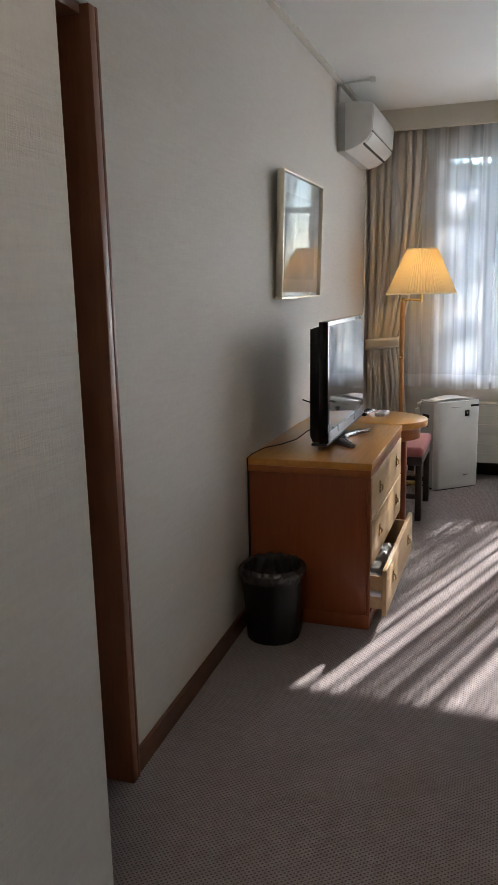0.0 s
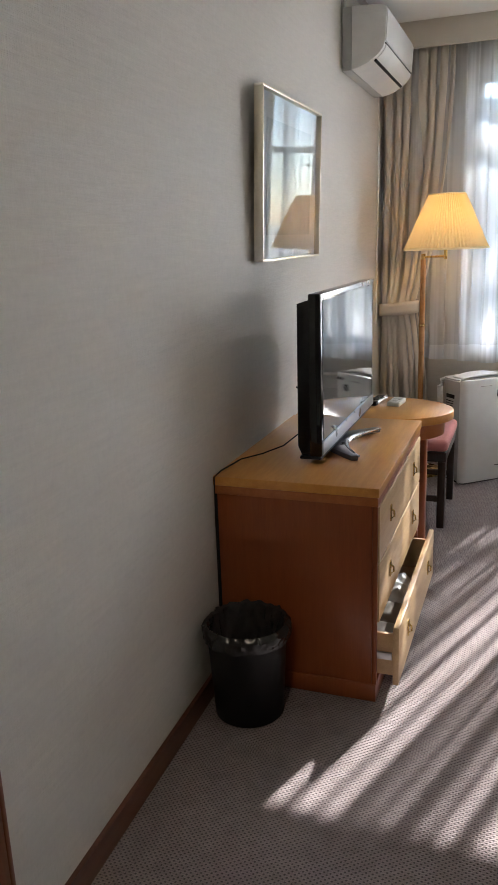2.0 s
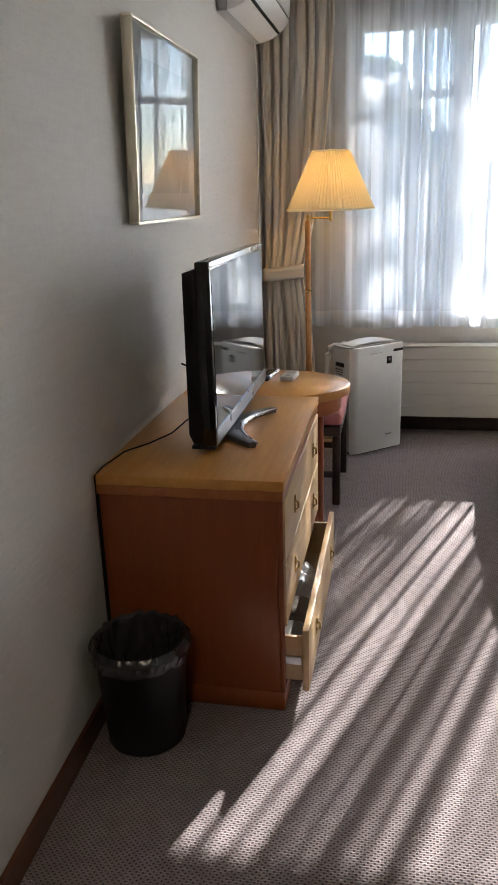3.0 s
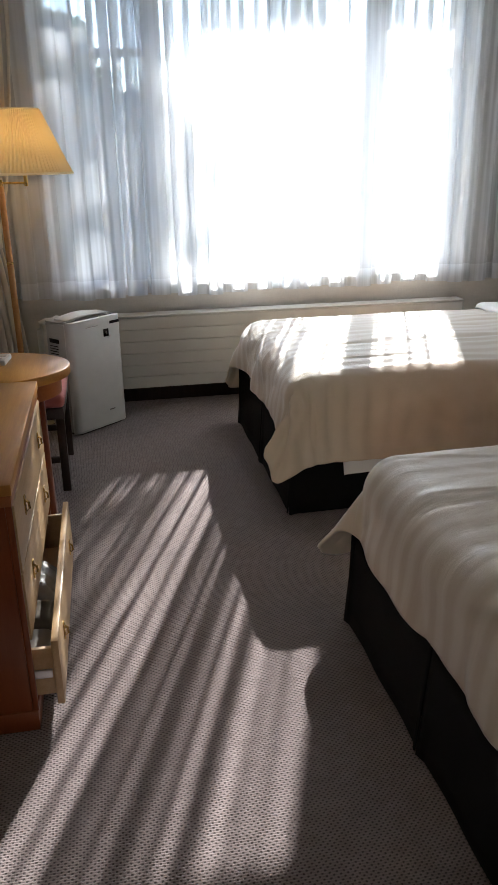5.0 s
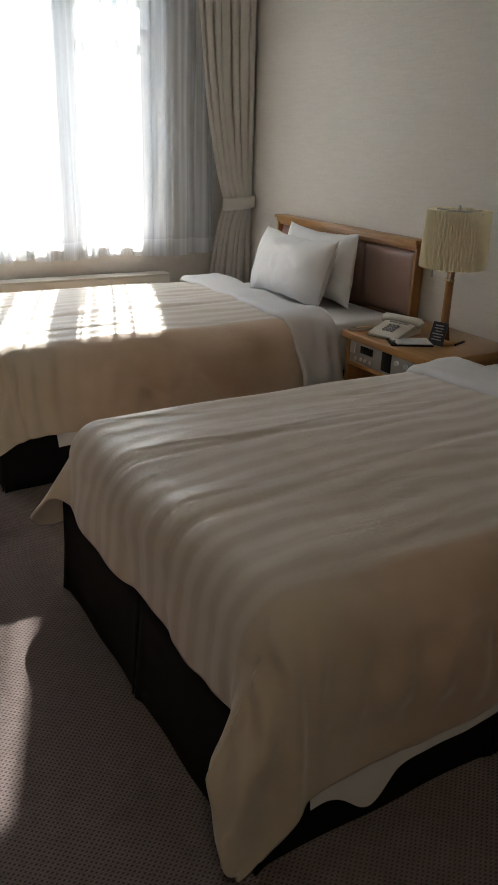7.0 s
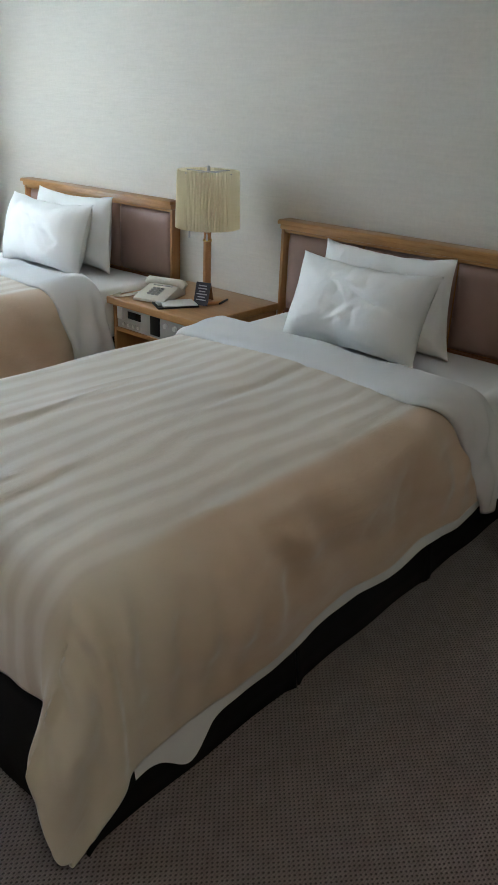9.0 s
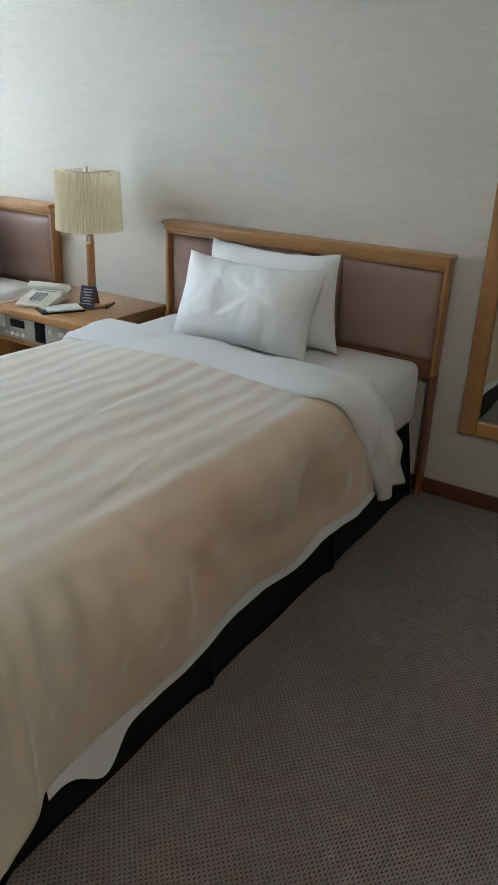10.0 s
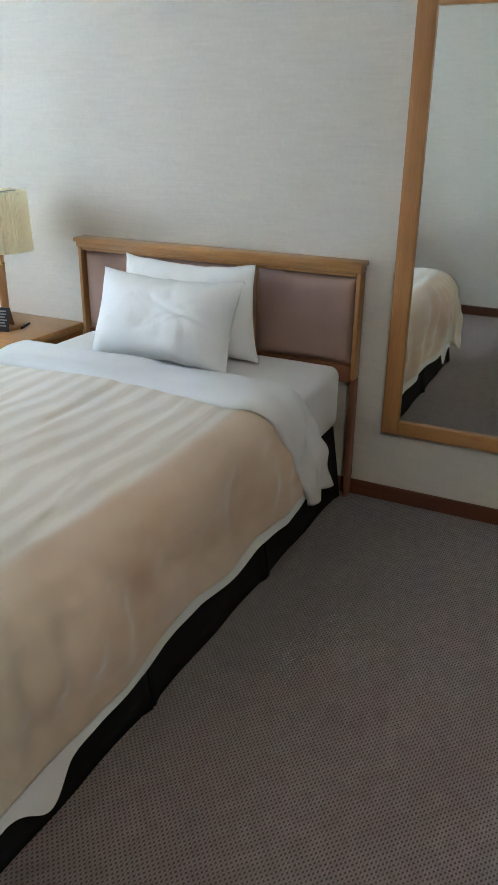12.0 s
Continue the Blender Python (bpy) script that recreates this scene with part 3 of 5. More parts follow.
def tree(x, y, height, spread, seed, low=0.28, leaves=3600):
    rnd = random.Random(seed)
    t = thing("tree", (x, y, -3.0), "leafy green tree standing outside the window", "tree", "trees outside")
    trunk = tube([(x, y, -3.0), (x + 0.05, y, -3 + height * 0.3), (x - 0.08, y + 0.1, -3 + height * 0.6), (x, y, -3 + height * 0.9)], [0.16, 0.12, 0.08, 0.03], 10)
    for i in range(9):
        z = -3 + height * (low + 0.02 + 0.06 * i)
        a = rnd.uniform(0, 6.28)
        e = (x + spread * 0.7 * math.cos(a), y + spread * 0.7 * math.sin(a), z + height * 0.15)
        tube([(x, y, z), ((x + e[0]) / 2, (y + e[1]) / 2, z + height * 0.05), e], [0.05, 0.035, 0.012], 6, trunk)
    part("trunk", trunk, BARK, t)
    verts, faces = [], []
    for i in range(leaves):
        a, r, h = rnd.uniform(0, 6.28), math.sqrt(rnd.random()), rnd.random()
        wide = spread * (0.35 + 0.65 * math.sin(math.pi * min(1, h * 0.9 + 0.1))) * rnd.uniform(0.75, 1.1)
        c = Vector((x + wide * r * math.cos(a), y + wide * r * math.sin(a), -3 + height * (low + (1.02 - low) * h)))
        if noise.noise(c * 0.9) < -0.38:
            continue
        m = Euler((rnd.uniform(0, 6.28), rnd.uniform(0, 6.28), rnd.uniform(0, 6.28))).to_matrix()
        s = rnd.uniform(0.06, 0.14)
        k = len(verts)
        verts += [c + m @ Vector(q) * s for q in ((-1, 0, 0), (0, -0.45, 0.1), (1, 0, 0), (0, 0.45, 0.1))]
        faces.append((k, k + 1, k + 2, k + 3))
    me = bpy.data.meshes.new("crown")
    me.from_pydata([v - Vector((x, y, -3.0)) for v in verts], [], faces)
    me.materials.append(LEAF)
    c = new("crown", me)
    c.parent = t
    return t


tree(0.1, 13.0, 6.0, 1.7, 3, 0.28, 16000)
tree(1.8, 17.5, 5.4, 1.4, 8, 0.28, 9000)
tree(-4.2, 15.0, 7.5, 2.4, 5)
# added so that its unseen crown keeps sun off the window's left part
tree(6.1, 21.4, 16.5, 1.15, 12, 0.73, 4600)

# ---- curtains ----


def fold_wave(u, seed, step=0.15):
    """A wandering phase, so that no two folds are alike."""
    return 2 * math.pi * u / step + 2.2 * noise.noise(Vector((u * 3.1, seed, 0))) + 1.1 * noise.noise(Vector((u * 9.0, seed, 4)))


def voile(x0, x1, z0, z1, y, seed):
    def at(u, v, za, zb):
        s = x0 + u * (x1 - x0)
        z = za + v * (zb - za)
        low = 1 - (z - z0) / (z1 - z0)
        ph = fold_wave(s, seed) + 0.35 * noise.noise(Vector((s * 4, z * 1.3, seed)))
        deep = 0.45 + 0.75 * max(0.0, noise.noise(Vector((s * 2.3, seed + 7, 0.2 * z))) + 0.35)
        return (s + 0.038 * deep * math.sin(2 * ph) + 0.012 * low * noise.noise(Vector((s * 5, z * 2, seed + 2))),
                y + 0.036 * deep * math.cos(ph) + 0.01 * noise.noise(Vector((s * 3, z * 1.5, seed + 3))), z)
    root = thing("voile_curtain", ((x0 + x1) / 2, y, z0), "thin white translucent voile curtain drawn across the window", "curtain", "voile curtains")
    n_ = int((x1 - x0) * 150)
    part("cloth", grid(n_, 30, lambda u, v: at(u, v, z0 + 0.10, z1)), SHEER, root)
    part("hem", grid(n_, 3, lambda u, v: at(u, v, z0 + 0.010 * math.sin(9 * u * (x1 - x0)) * (1 - v), z0 + 0.10)), SHEER_HEM, root, "denser hem band")
    return root


voile(0.16, 1.98, 0.655, 2.47, 6.005, 11.0)
voile(1.76, 3.33, 0.660, 2.47, 6.025, 23.0)


def drape(name_label, side, x_wall, top_w, tie_w, foot_w, tie_z, y, seed):
    """A heavy curtain gathered at the wall side by a band."""
    def width(z):
        if z > tie_z:
            k = (z - tie_z) / (2.47 - tie_z)
            return tie_w + (top_w - tie_w) * (1 - (1 - k) ** 2.2)
        k = (tie_z - z) / tie_z
        return tie_w + (foot_w - tie_w) * (1 - (1 - k) ** 2.0)

    def at(u, v):
        z = 0.02 + v * 2.45
        near_tie = math.exp(-((z - tie_z) / 0.10) ** 2)
        s = u * width(z)
        ph = 2 * math.pi * u * 6.5 + 4.2 * noise.noise(Vector((u * 4, seed, 0))) + 0.5 * noise.noise(Vector((u * 5, z, seed)))
        amp = (0.017 + 0.017 * noise.noise(Vector((u * 6, z * 0.8, seed)))) * (1 - 0.55 * near_tie)
        sag = 0.03 * math.exp(-((z - tie_z - 0.3) / 0.35) ** 2) * u
        return (x_wall + side * (s + 0.011 * math.sin(2 * ph) + 0.008 * noise.noise(Vector((u * 5, z * 1.5, seed + 4)))), y - sag * 0.6 + amp * math.cos(ph) - 0.05 * near_tie * math.sin(math.pi * u), z)
    root = thing("drape", (x_wall, y, 0.02), name_label, "curtain", "drapes beside the window")
    part("cloth", grid(170, 60, at), DRAPE, root, solid=0.004)

    def band(u, v):
        a = 2 * math.pi * u
        w = tie_w / 2 + 0.012
        return (x_wall + side * (tie_w / 2 + w * math.cos(a)), y - 0.03 + 0.058 * math.sin(a), tie_z - 0.038 + 0.076 * v + 0.012 * math.cos(a) * side)
    part("tieback", grid(40, 3, band), DRAPE, root, "cloth tieback band", solid=0.006)
    return root


drape("heavy beige drape tied back beside the window and dresser", 1, 0.02, 0.41, 0.225, 0.31, 0.985, 5.985, 2.0)
drape("heavy beige drape tied back in the corner by the bed", -1, W - 0.02, 0.40, 0.20, 0.33, 0.985, 5.985, 5.0)

# ---- radiator ----
rad = thing("radiator", (1.80, 5.96, 0.12), "long white panel radiator with horizontal ribs under the window", "radiator")
RX0, RX1 = 0.62, 2.965
for i in range(6):
    part("rib", box(RX0, RX1, 5.93, 5.955, 0.122 + i * 0.0705, 0.1905 + i * 0.0705, 0.0012, 1), RAD_PAINT, rad)
part("core", box(RX0 + 0.004, RX1 - 0.004, 5.95, 6.03, 0.13, 0.538, 0.003), RAD_PAINT, rad)
part("top_grille", box(RX0 - 0.002, RX1 + 0.002, 5.926, 6.035, 0.5455, 0.556, 0.003), RAD_PAINT, rad)
part("end_cap", box(RX1 + 0.0, RX1 + 0.006, 5.925, 6.036, 0.12, 0.557, 0.002), RAD_PAINT, rad)
part("end_cap", box(RX0 - 0.006, RX0, 5.925, 6.036, 0.12, 0.557, 0.002), RAD_PAINT, rad)
for bx in (0.9, 1.8, 2.7):
    part("bracket", box(bx - 0.02, bx + 0.02, 6.03, 6.068, 0.30, 0.36, 0.003), STEEL, rad)
part("pipe", tube([(0.40, 5.96, 0.0), (0.40, 5.96, 0.50), (0.41, 5.96, 0.535), (0.44, 5.96, 0.548), (0.61, 5.96, 0.548)], 0.017, 12), WHITE_PLASTIC, rad, "white painted feed pipe")
part("valve", turned(lathe([(0.004, -0.03), (0.026, -0.028), (0.03, 0.0), (0.026, 0.03), (0.004, 0.034)], (0, 0, 0), 20), pose(0.50, 5.945, 0.548, 90, 0, 0)), WHITE_PLASTIC, rad, "white valve head")
part("collar", tube([(0.545, 5.96, 0.548), (0.575, 5.96, 0.548)], 0.021, 12), STEEL, rad)

# ---- beds ----


def bedclothes(yc, seed, near, far, foot=0.325, lobe=True, skew=0.56, head=2.87):
    """A duvet laid over the mattress: it rolls over the edges and hangs, lowest at the corners."""
    xf, ya, yb, top = 1.585, yc - 0.50, yc + 0.50, 0.598
    rnd = random.Random(int(seed * 10))
    folds = [(rnd.uniform(1.6, 2.8), yc + rnd.uniform(-0.48, 0.48), rnd.uniform(-0.10, 0.10), rnd.uniform(0.12, 0.34), rnd.choice((-1, 1)) * rnd.uniform(0.002, 0.006)) for _ in range(18)]

    def lay(px, py, lift=0.0, r=0.115, puff=True):
        ex, ey = max(px, xf), min(max(py, ya), yb)
        dx, dy = px - ex, py - ey
        # the loose corner is cut round
        side_, cut = hem(px, -1 if dy < 0 else 1), (0.10 if dy < 0 else 0.13)
        ux, uy = min(1.0, (abs(dx) - foot + cut) / cut), min(1.0, (abs(dy) - side_ + cut) / cut)
        if ux > 0 and uy > 0 and dx < 0:
            k = max(ux, uy) / math.hypot(ux, uy)
            dx, dy = -(foot - cut + cut * ux * k), math.copysign(side_ - cut + cut * uy * k, dy)
        share = min(1.0, max(0.0, (abs(dy) / (abs(dx) + abs(dy) + 1e-9) - 0.14) / 0.32))
        power = 6 - 3.7 * share * share * (3 - 2 * share)
        d = (abs(dx) ** power + abs(dy) ** power) ** (1 / power)
        flat = math.hypot(dx, dy)
        edge = min(px - xf, py - ya, yb - py)
        wr = 0.010 * noise.noise(Vector((px * 1.8, py * 5.5, seed))) + 0.004 * noise.noise(Vector((px * 3.5, py * 14, seed + 1)))
        # short sharp folds, raised on one side of their line
        for cx, cy, turn_, ln, dep in folds:
            along = px - cx
            across = py - cy - turn_ * along - 0.025 * math.sin(along * 7 + cx * 9)
            if abs(across) < 0.06 and abs(along) < 2 * ln:
                s = across / 0.011
                wr += dep * s * math.exp(-s * s - (along / ln) ** 2)
        # a long shallow crease along the bed
        wr -= 0.010 * math.exp(-((py - yc + 0.13 - 0.05 * math.sin(px * 2.1 + seed)) / 0.018) ** 2) * (0.5 + 0.5 * noise.noise(Vector((px * 1.5, 3, seed))))
        wr -= 0.007 * math.exp(-((py - yc - 0.17 + 0.04 * math.sin(px * 2.7 + seed)) / 0.015) ** 2) * (0.5 + 0.5 * noise.noise(Vector((px * 1.7, 9, seed))))
        swell = 0.022 * min(1.0, max(0.0, edge) / 0.35) if puff else 0.0
        if d < 1e-6:
            return Vector((px, py, top + lift + swell + wr))
        nx, ny = dx / flat, dy / flat
        bend = min(d / r, math.pi / 2)
        rest = max(0.0, d - r * math.pi / 2)
        corner = (2 * abs(nx * ny)) ** 1.5 if dx and dy else 0.0
        ang = math.atan2(abs(ny), abs(nx))
        ripple = (0.020 if dy < 0 else 0.012) * corner * math.sin(ang * (13 if dy < 0 else 9) + seed) * min(1, rest / 0.15)
        soft = 0.026 * noise.noise(Vector((px * 3.2 + py, py * 3.5, seed + 5))) * min(1, d / 0.15) + 0.090 * max(-0.12, noise.noise(Vector((px * 3.0, py * 5, seed + 6)))) * min(1, rest / 0.14) * max(0.25, 1 - rest / 0.34)
        # gathers that fan down from the rolled edge
        gather = noise.noise(Vector((px * 2.3, py * 2.3, seed + 12)))
        soft += (0.006 if abs(dx) > abs(dy) else 0.010) * max(0.0, 0.3 + 1.3 * gather) * math.sin((px if abs(dy) > abs(dx) else py) * 44 + 5 * noise.noise(Vector((px * 2, py * 2, seed)))) * min(1, rest / 0.12) * max(0.25, 1 - rest / 0.35)
        if dy < 0 and abs(dy) > 0.6 * abs(dx):
            # upright folds beside the loose corner, wide soft swells further along
            near_foot = min(1.0, max(0.0, (2.0 - px) / 0.35))
            swing = 0.8 * noise.noise(Vector((px * 2.5, py * 3, seed + 20)))
            soft += 0.012 * near_foot * (1 + math.sin(px * 72 + 2.5 * swing)) * min(1.0, d / 0.2) * max(0.0, 1 - rest / 0.36)
            soft += 0.014 * (1 - near_foot) * (1 + math.sin(px * 21 + py * 9 + 4 * swing)) * min(1.0, d / 0.25) * max(0.0, 1 - rest / 0.31)
        soft = max(soft, -0.008)
        outward = (r + lift) * math.sin(bend) + rest * (0.03 + (0.52 if dy > 0 else 0.36) * corner) + ripple + soft
        if dy < 0 and corner:
            # the near foot corner swings towards the foot
            ex, ey = ex - 0.22 * rest * corner, ey + 0.18 * rest * corner
        return Vector((ex + nx * outward, ey + ny * outward, top + lift - (r + lift) * (1 - math.cos(bend)) - rest + wr * (1 - min(1, d / 0.2))))

    def head_x(py, base):
        dy = max(0.0, ya - py, py - yb)
        return base + skew * dy + 0.012 * noise.noise(Vector((py * 4, seed, 1)))

    def hem(px, side):
        o = (near if side < 0 else far)
        return o * (1 + 0.17 * max(0.0, (2.1 - px) / 0.6) * (side < 0 and lobe) + 0.05 * noise.noise(Vector((px * 2.4, side, seed + 8))))

    def cover(u, v):
        px0 = xf - foot + u * (head - xf + foot)
        lo, hi = ya - hem(px0, -1), yb + hem(px0, 1)
        py = lo + v * (hi - lo)
        start = xf - foot * (1 + 0.10 * noise.noise(Vector((py * 3, seed, 2))))
        return start + u * (head_x(py, head) - start), py

    root = thing("duvet", (2.2, yc, top), "cream striped sateen duvet with white turned-back top on the bed", "duvet", "bedding")
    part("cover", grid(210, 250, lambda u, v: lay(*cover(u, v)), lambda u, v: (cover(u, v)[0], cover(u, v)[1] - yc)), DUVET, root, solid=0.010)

    def under(u, v):
        px0 = xf + u * (2.9 - xf)
        drop = (0.032 + 0.085 * math.exp(-((px0 - 1.715) / 0.055) ** 2)) if lobe else (0.065 if px0 > 1.69 else -0.03) + 0.012 * noise.noise(Vector((px0 * 5, 2, seed)))
        lo, hi = ya - hem(px0, -1) - drop, yb + hem(px0, 1) + drop * 0.6
        py = lo + v * (hi - lo)
        return px0 + u * (head_x(py, head + 0.03) - 2.9), py
    part("lining", grid(200, 130, lambda u, v: lay(*under(u, v), lift=-0.018, puff=False) + Vector((0, (-0.022 if lobe else 0.0) * max(0.0, 1 - v * 16), 0))), LINEN, root, "white lining showing below the cover")

    def fold(u, v):
        lo, hi = ya - hem(2.9, -1) - 0.065, yb + hem(2.9, 1) + 0.02
        py = lo + v * (hi - lo)
        dy = max(0.0, ya - py, py - yb)
        px = head_x(py, head - 0.025) + u * (0.265 - 0.02 * min(1, dy / 0.4))
        round_ = math.sqrt(max(0.0, 1 - (1 - min(1, u * 7)) ** 2)) * math.sqrt(max(0.0, 1 - (1 - min(1, (1 - u) * 7)) ** 2))
        return lay(px, py, lift=0.004 + 0.026 * round_, puff=False) + Vector((0, 0, 0.014 * noise.noise(Vector((px * 7, py * 3, seed))))) + Vector((0, -0.035 * min(1, dy / 0.2) * noise.noise(Vector((px * 14, py * 4, seed + 2))), 0))
    part("turned_back_edge", grid(28, 120, fold), FOLD_COTTON, root, "white turned-back edge", solid=0.006)
    return root


def pillow(yc, xb, zb, xt, zt, w, thick, seed, label, slew=0.0, lean=0.0):
    """A soft pillow leaning back; corners stand out, edges draw in."""
    a, b = Vector((xb, yc, zb)), Vector((xt, yc, zt))
    up = b - a
    nrm = up.cross(Vector((0, 1, 0))).normalized()
    mid = (a + b) / 2
    rnd = random.Random(int(seed * 10))
    lines = [(rnd.uniform(-0.6, 0.6), rnd.uniform(-0.6, 0.6), rnd.uniform(0.6, 2.4), rnd.uniform(0.5, 1.0), rnd.uniform(0.003, 0.007), rnd.uniform(0.035, 0.09)) for _ in range(13)]

    def at(u, v, sign):
        p, q = 2 * u - 1, 2 * v - 1
        bulge = max(0.0, (1 - abs(p) ** 3.2) * (1 - abs(q) ** 3.2)) ** 0.62
        wr = 0.016 * noise.noise(Vector((p * 1.4, q * 1.4, seed))) + 0.006 * noise.noise(Vector((p * 4.2, q * 3.0, seed + 3)))
        crease = 0.0
        for cp, cq, ang, ln, dep, wd in lines:
            ca, sa = math.cos(ang), math.sin(ang)
            along, cross = (p - cp) * ca + (q - cq) * sa, -(p - cp) * sa + (q - cq) * ca
            cross += 0.06 * math.sin(along * 4 + seed)
            crease -= dep * math.exp(-(cross / wd) ** 2 - (along / ln) ** 2)
        ww_, hh = p * w / 2 * (1 - 0.07 * (1 - q * q)), q * 0.5 * (1 - 0.13 * (1 - p * p))
        return mid + Vector((0, ww_ + lean * q - slew * (1 - q) * (0.5 - 0.5 * p), 0)) + up * hh + nrm * (sign * (thick / 2 * bulge) + (wr + crease) * bulge) + Vector((0, 0, 0.008 * noise.noise(Vector((p * 3, q * 3, seed + 9)))))
    front = grid(64, 48, lambda u, v: at(u, v, 1))
    back = grid(64, 48, lambda u, v: at(u, v, -1))
    me = bpy.data.meshes.new("tmp")
    back.to_mesh(me)
    front.from_mesh(me)
    bpy.data.meshes.remove(me)
    bmesh.ops.remove_doubles(front, verts=front.verts, dist=0.0004)
    bmesh.ops.recalc_face_normals(front, faces=front.faces)
    return single("pillow", front, PILLOW_COTTON, label, "pillow", "pillows")


def bed(yc, seed):
    root = thing("bed", (2.48, yc, 0), "single bed with black skirted base and white fitted sheet", "bed", "twin beds")
    y0, y1 = yc - 0.60, yc + 0.60
    part("base", box(1.515, 3.535, y0 + 0.07, y1 - 0.05, 0.02, 0.30, 0.01), BASE_CLOTH, root)

    def panel(pa, pb, nrm, n_, flare=0.012):
        def at(u, v):
            p = Vector(pa).lerp(Vector(pb), u)
            z = 0.006 + 0.32 * v
            o = (1 - v) * flare + 0.002 * math.sin(u * n_ * 6.28 + seed) * (1 - v) + 0.012 * math.exp(-((min(u, 1 - u)) / 0.03) ** 2) * (1 - v)
            return p + Vector(nrm) * o + Vector((0, 0, z))
        return grid(40, 6, at)
    for i in range(2):
        ya = y0 + i * 0.60
        part("skirt_panel", panel((1.488, ya + 0.006, 0), (1.488, ya + 0.594, 0), (-1, 0, 0), 2), BASE_CLOTH, root, solid=0.006)
    for i in range(3):
        xa = 1.468 + i * 0.691
        part("skirt_panel", panel((xa, y0 + 0.034, 0), (xa + 0.679, y0 + 0.034, 0), (0, -1, 0), 2, 0.034), BASE_CLOTH, root, solid=0.006)
        part("skirt_panel", panel((xa + 0.679, y1 - 0.024, 0), (xa, y1 - 0.024, 0), (0, 1, 0), 2), BASE_CLOTH, root, solid=0.006)
    mat_bm = box(1.535, 3.536, y0 + 0.012, y1 - 0.012, 0.305, 0.556, 0.040, 5)
    bmesh.ops.subdivide_edges(mat_bm, edges=[e for e in mat_bm.edges if e.calc_length() > 0.5], cuts=14, use_grid_fill=True)
    for v in mat_bm.verts:
        v.co.z += 0.004 * noise.noise(v.co * 5 + Vector((seed, 0, 0)))
    part("mattress", mat_bm, LINEN, root, "mattress in a white fitted sheet")
    return root


def headboard(yc):
    root = thing("headboard", (3.56, yc, 0), "honey wood headboard with three padded mauve leatherette panels", "headboard", "headboards")
    y0, y1 = yc - 0.641, yc + 0.641
    cap = prism([(3.519, 0.930), (3.600, 0.930), (3.600, 0.948), (3.526, 0.948), (3.520, 0.945), (3.517, 0.939)], "y", y0 - 0.008, y1 + 0.008, 0.004)
    part("cap_rail", turned(cap, Matrix.Identity(4)), OAK_Y, root)
    part("moulding", box(3.530, 3.598, y0 - 0.002, y1 + 0.002, 0.907, 0.9295, 0.005), OAK_Y, root)
    part("top_rail", box(3.541, 3.597, y0 + 0.0175, y1 - 0.0175, 0.893, 0.9065, 0.003), OAK_Y, root)
    for s in (y0, y1 - 0.017):
        part("stile", box(3.538, 3.597, s, s + 0.017, 0.50, 0.9065, 0.004), OAK_Z, root)
        # the stile carried to the floor, darker wood painting the shade down there
        part("leg", box(3.540, 3.597, s, s + 0.0165, 0.0, 0.4995, 0.003), JAMB, root, "headboard leg toned dark for the shade by the bed")
    # reddish-brown rail, also darkened for the shadow under the pads
    part("bottom_rail", box(3.560, 3.597, y0 + 0.0175, y1 - 0.0175, 0.48, 0.548, 0.004), JAMB, root)
    part("back_panel", box(3.572, 3.597, y0 + 0.0175, y1 - 0.0175, 0.5485, 0.8925, 0.001), OAK_Y, root)
    edges = [y0 + 0.022, yc - 0.205, yc + 0.225, y1 - 0.022]
    for a, b_ in zip(edges, edges[1:]):
        def pad(u, v, a=a, b_=b_):
            p, q = 2 * u - 1, 2 * v - 1
            e = max(0.0, (1 - abs(p) ** 9) * (1 - abs(q) ** 7)) ** 0.5
            return (3.572 - 0.030 * e, a + 0.003 + (b_ - a - 0.006) * (1 - u), 0.552 + 0.338 * v)
        part("padded_panel", grid(36, 30, pad), LEATHER, root, "mauve leatherette pad")
    return root


for yc_, sd, near_, far_, lb in ((2.935, 1.7, 0.442, 0.44, True), (4.92, 6.3, 0.43, 0.45, False)):
    bed(yc_, sd)
    headboard(yc_ + 0.004)
    bedclothes(yc_, sd, near_, far_, lobe=lb, skew=0.62 if lb else 0.24, head=2.82 if lb else 2.83)
    big = 0.0 if lb else 1.0       # the far bed's pillows are plumper and stand higher
    pillow(yc_ + 0.040, 3.372, 0.560, 3.455, 0.916 + 0.018 * big, 0.585 + 0.06 * big, 0.19, sd + 1, "white cotton pillow leaning against the headboard", 0.03)
    pillow(yc_ + 0.024, 3.190, 0.556, 3.288, 0.888 + 0.026 * big, 0.610 + 0.08 * big, 0.23, sd + 4, "white cotton pillow leaning on a second pillow", 0.0, -0.012)

# ---- dresser with one drawer left ajar ----
CAB_Y0, CAB_Y1, CAB_X, CAB_Z = 3.212, 4.104, 0.533, 0.712
cab = thing("dresser", (0.27, 3.66, 0), "honey wood dresser with brass pulls and a drawer standing ajar", "dresser")
part("top", box(0.002, CAB_X, CAB_Y0, CAB_Y1, CAB_Z - 0.030, CAB_Z, 0.004), GOLDEN_LIT, cab)
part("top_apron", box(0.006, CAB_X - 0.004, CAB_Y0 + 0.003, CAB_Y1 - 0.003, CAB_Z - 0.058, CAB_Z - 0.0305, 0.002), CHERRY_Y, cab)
part("side_panel", box(0.014, CAB_X - 0.022, CAB_Y0 + 0.008, CAB_Y0 + 0.028, 0.062, CAB_Z - 0.0585, 0.002), CHERRY_Z_SHADED, cab)
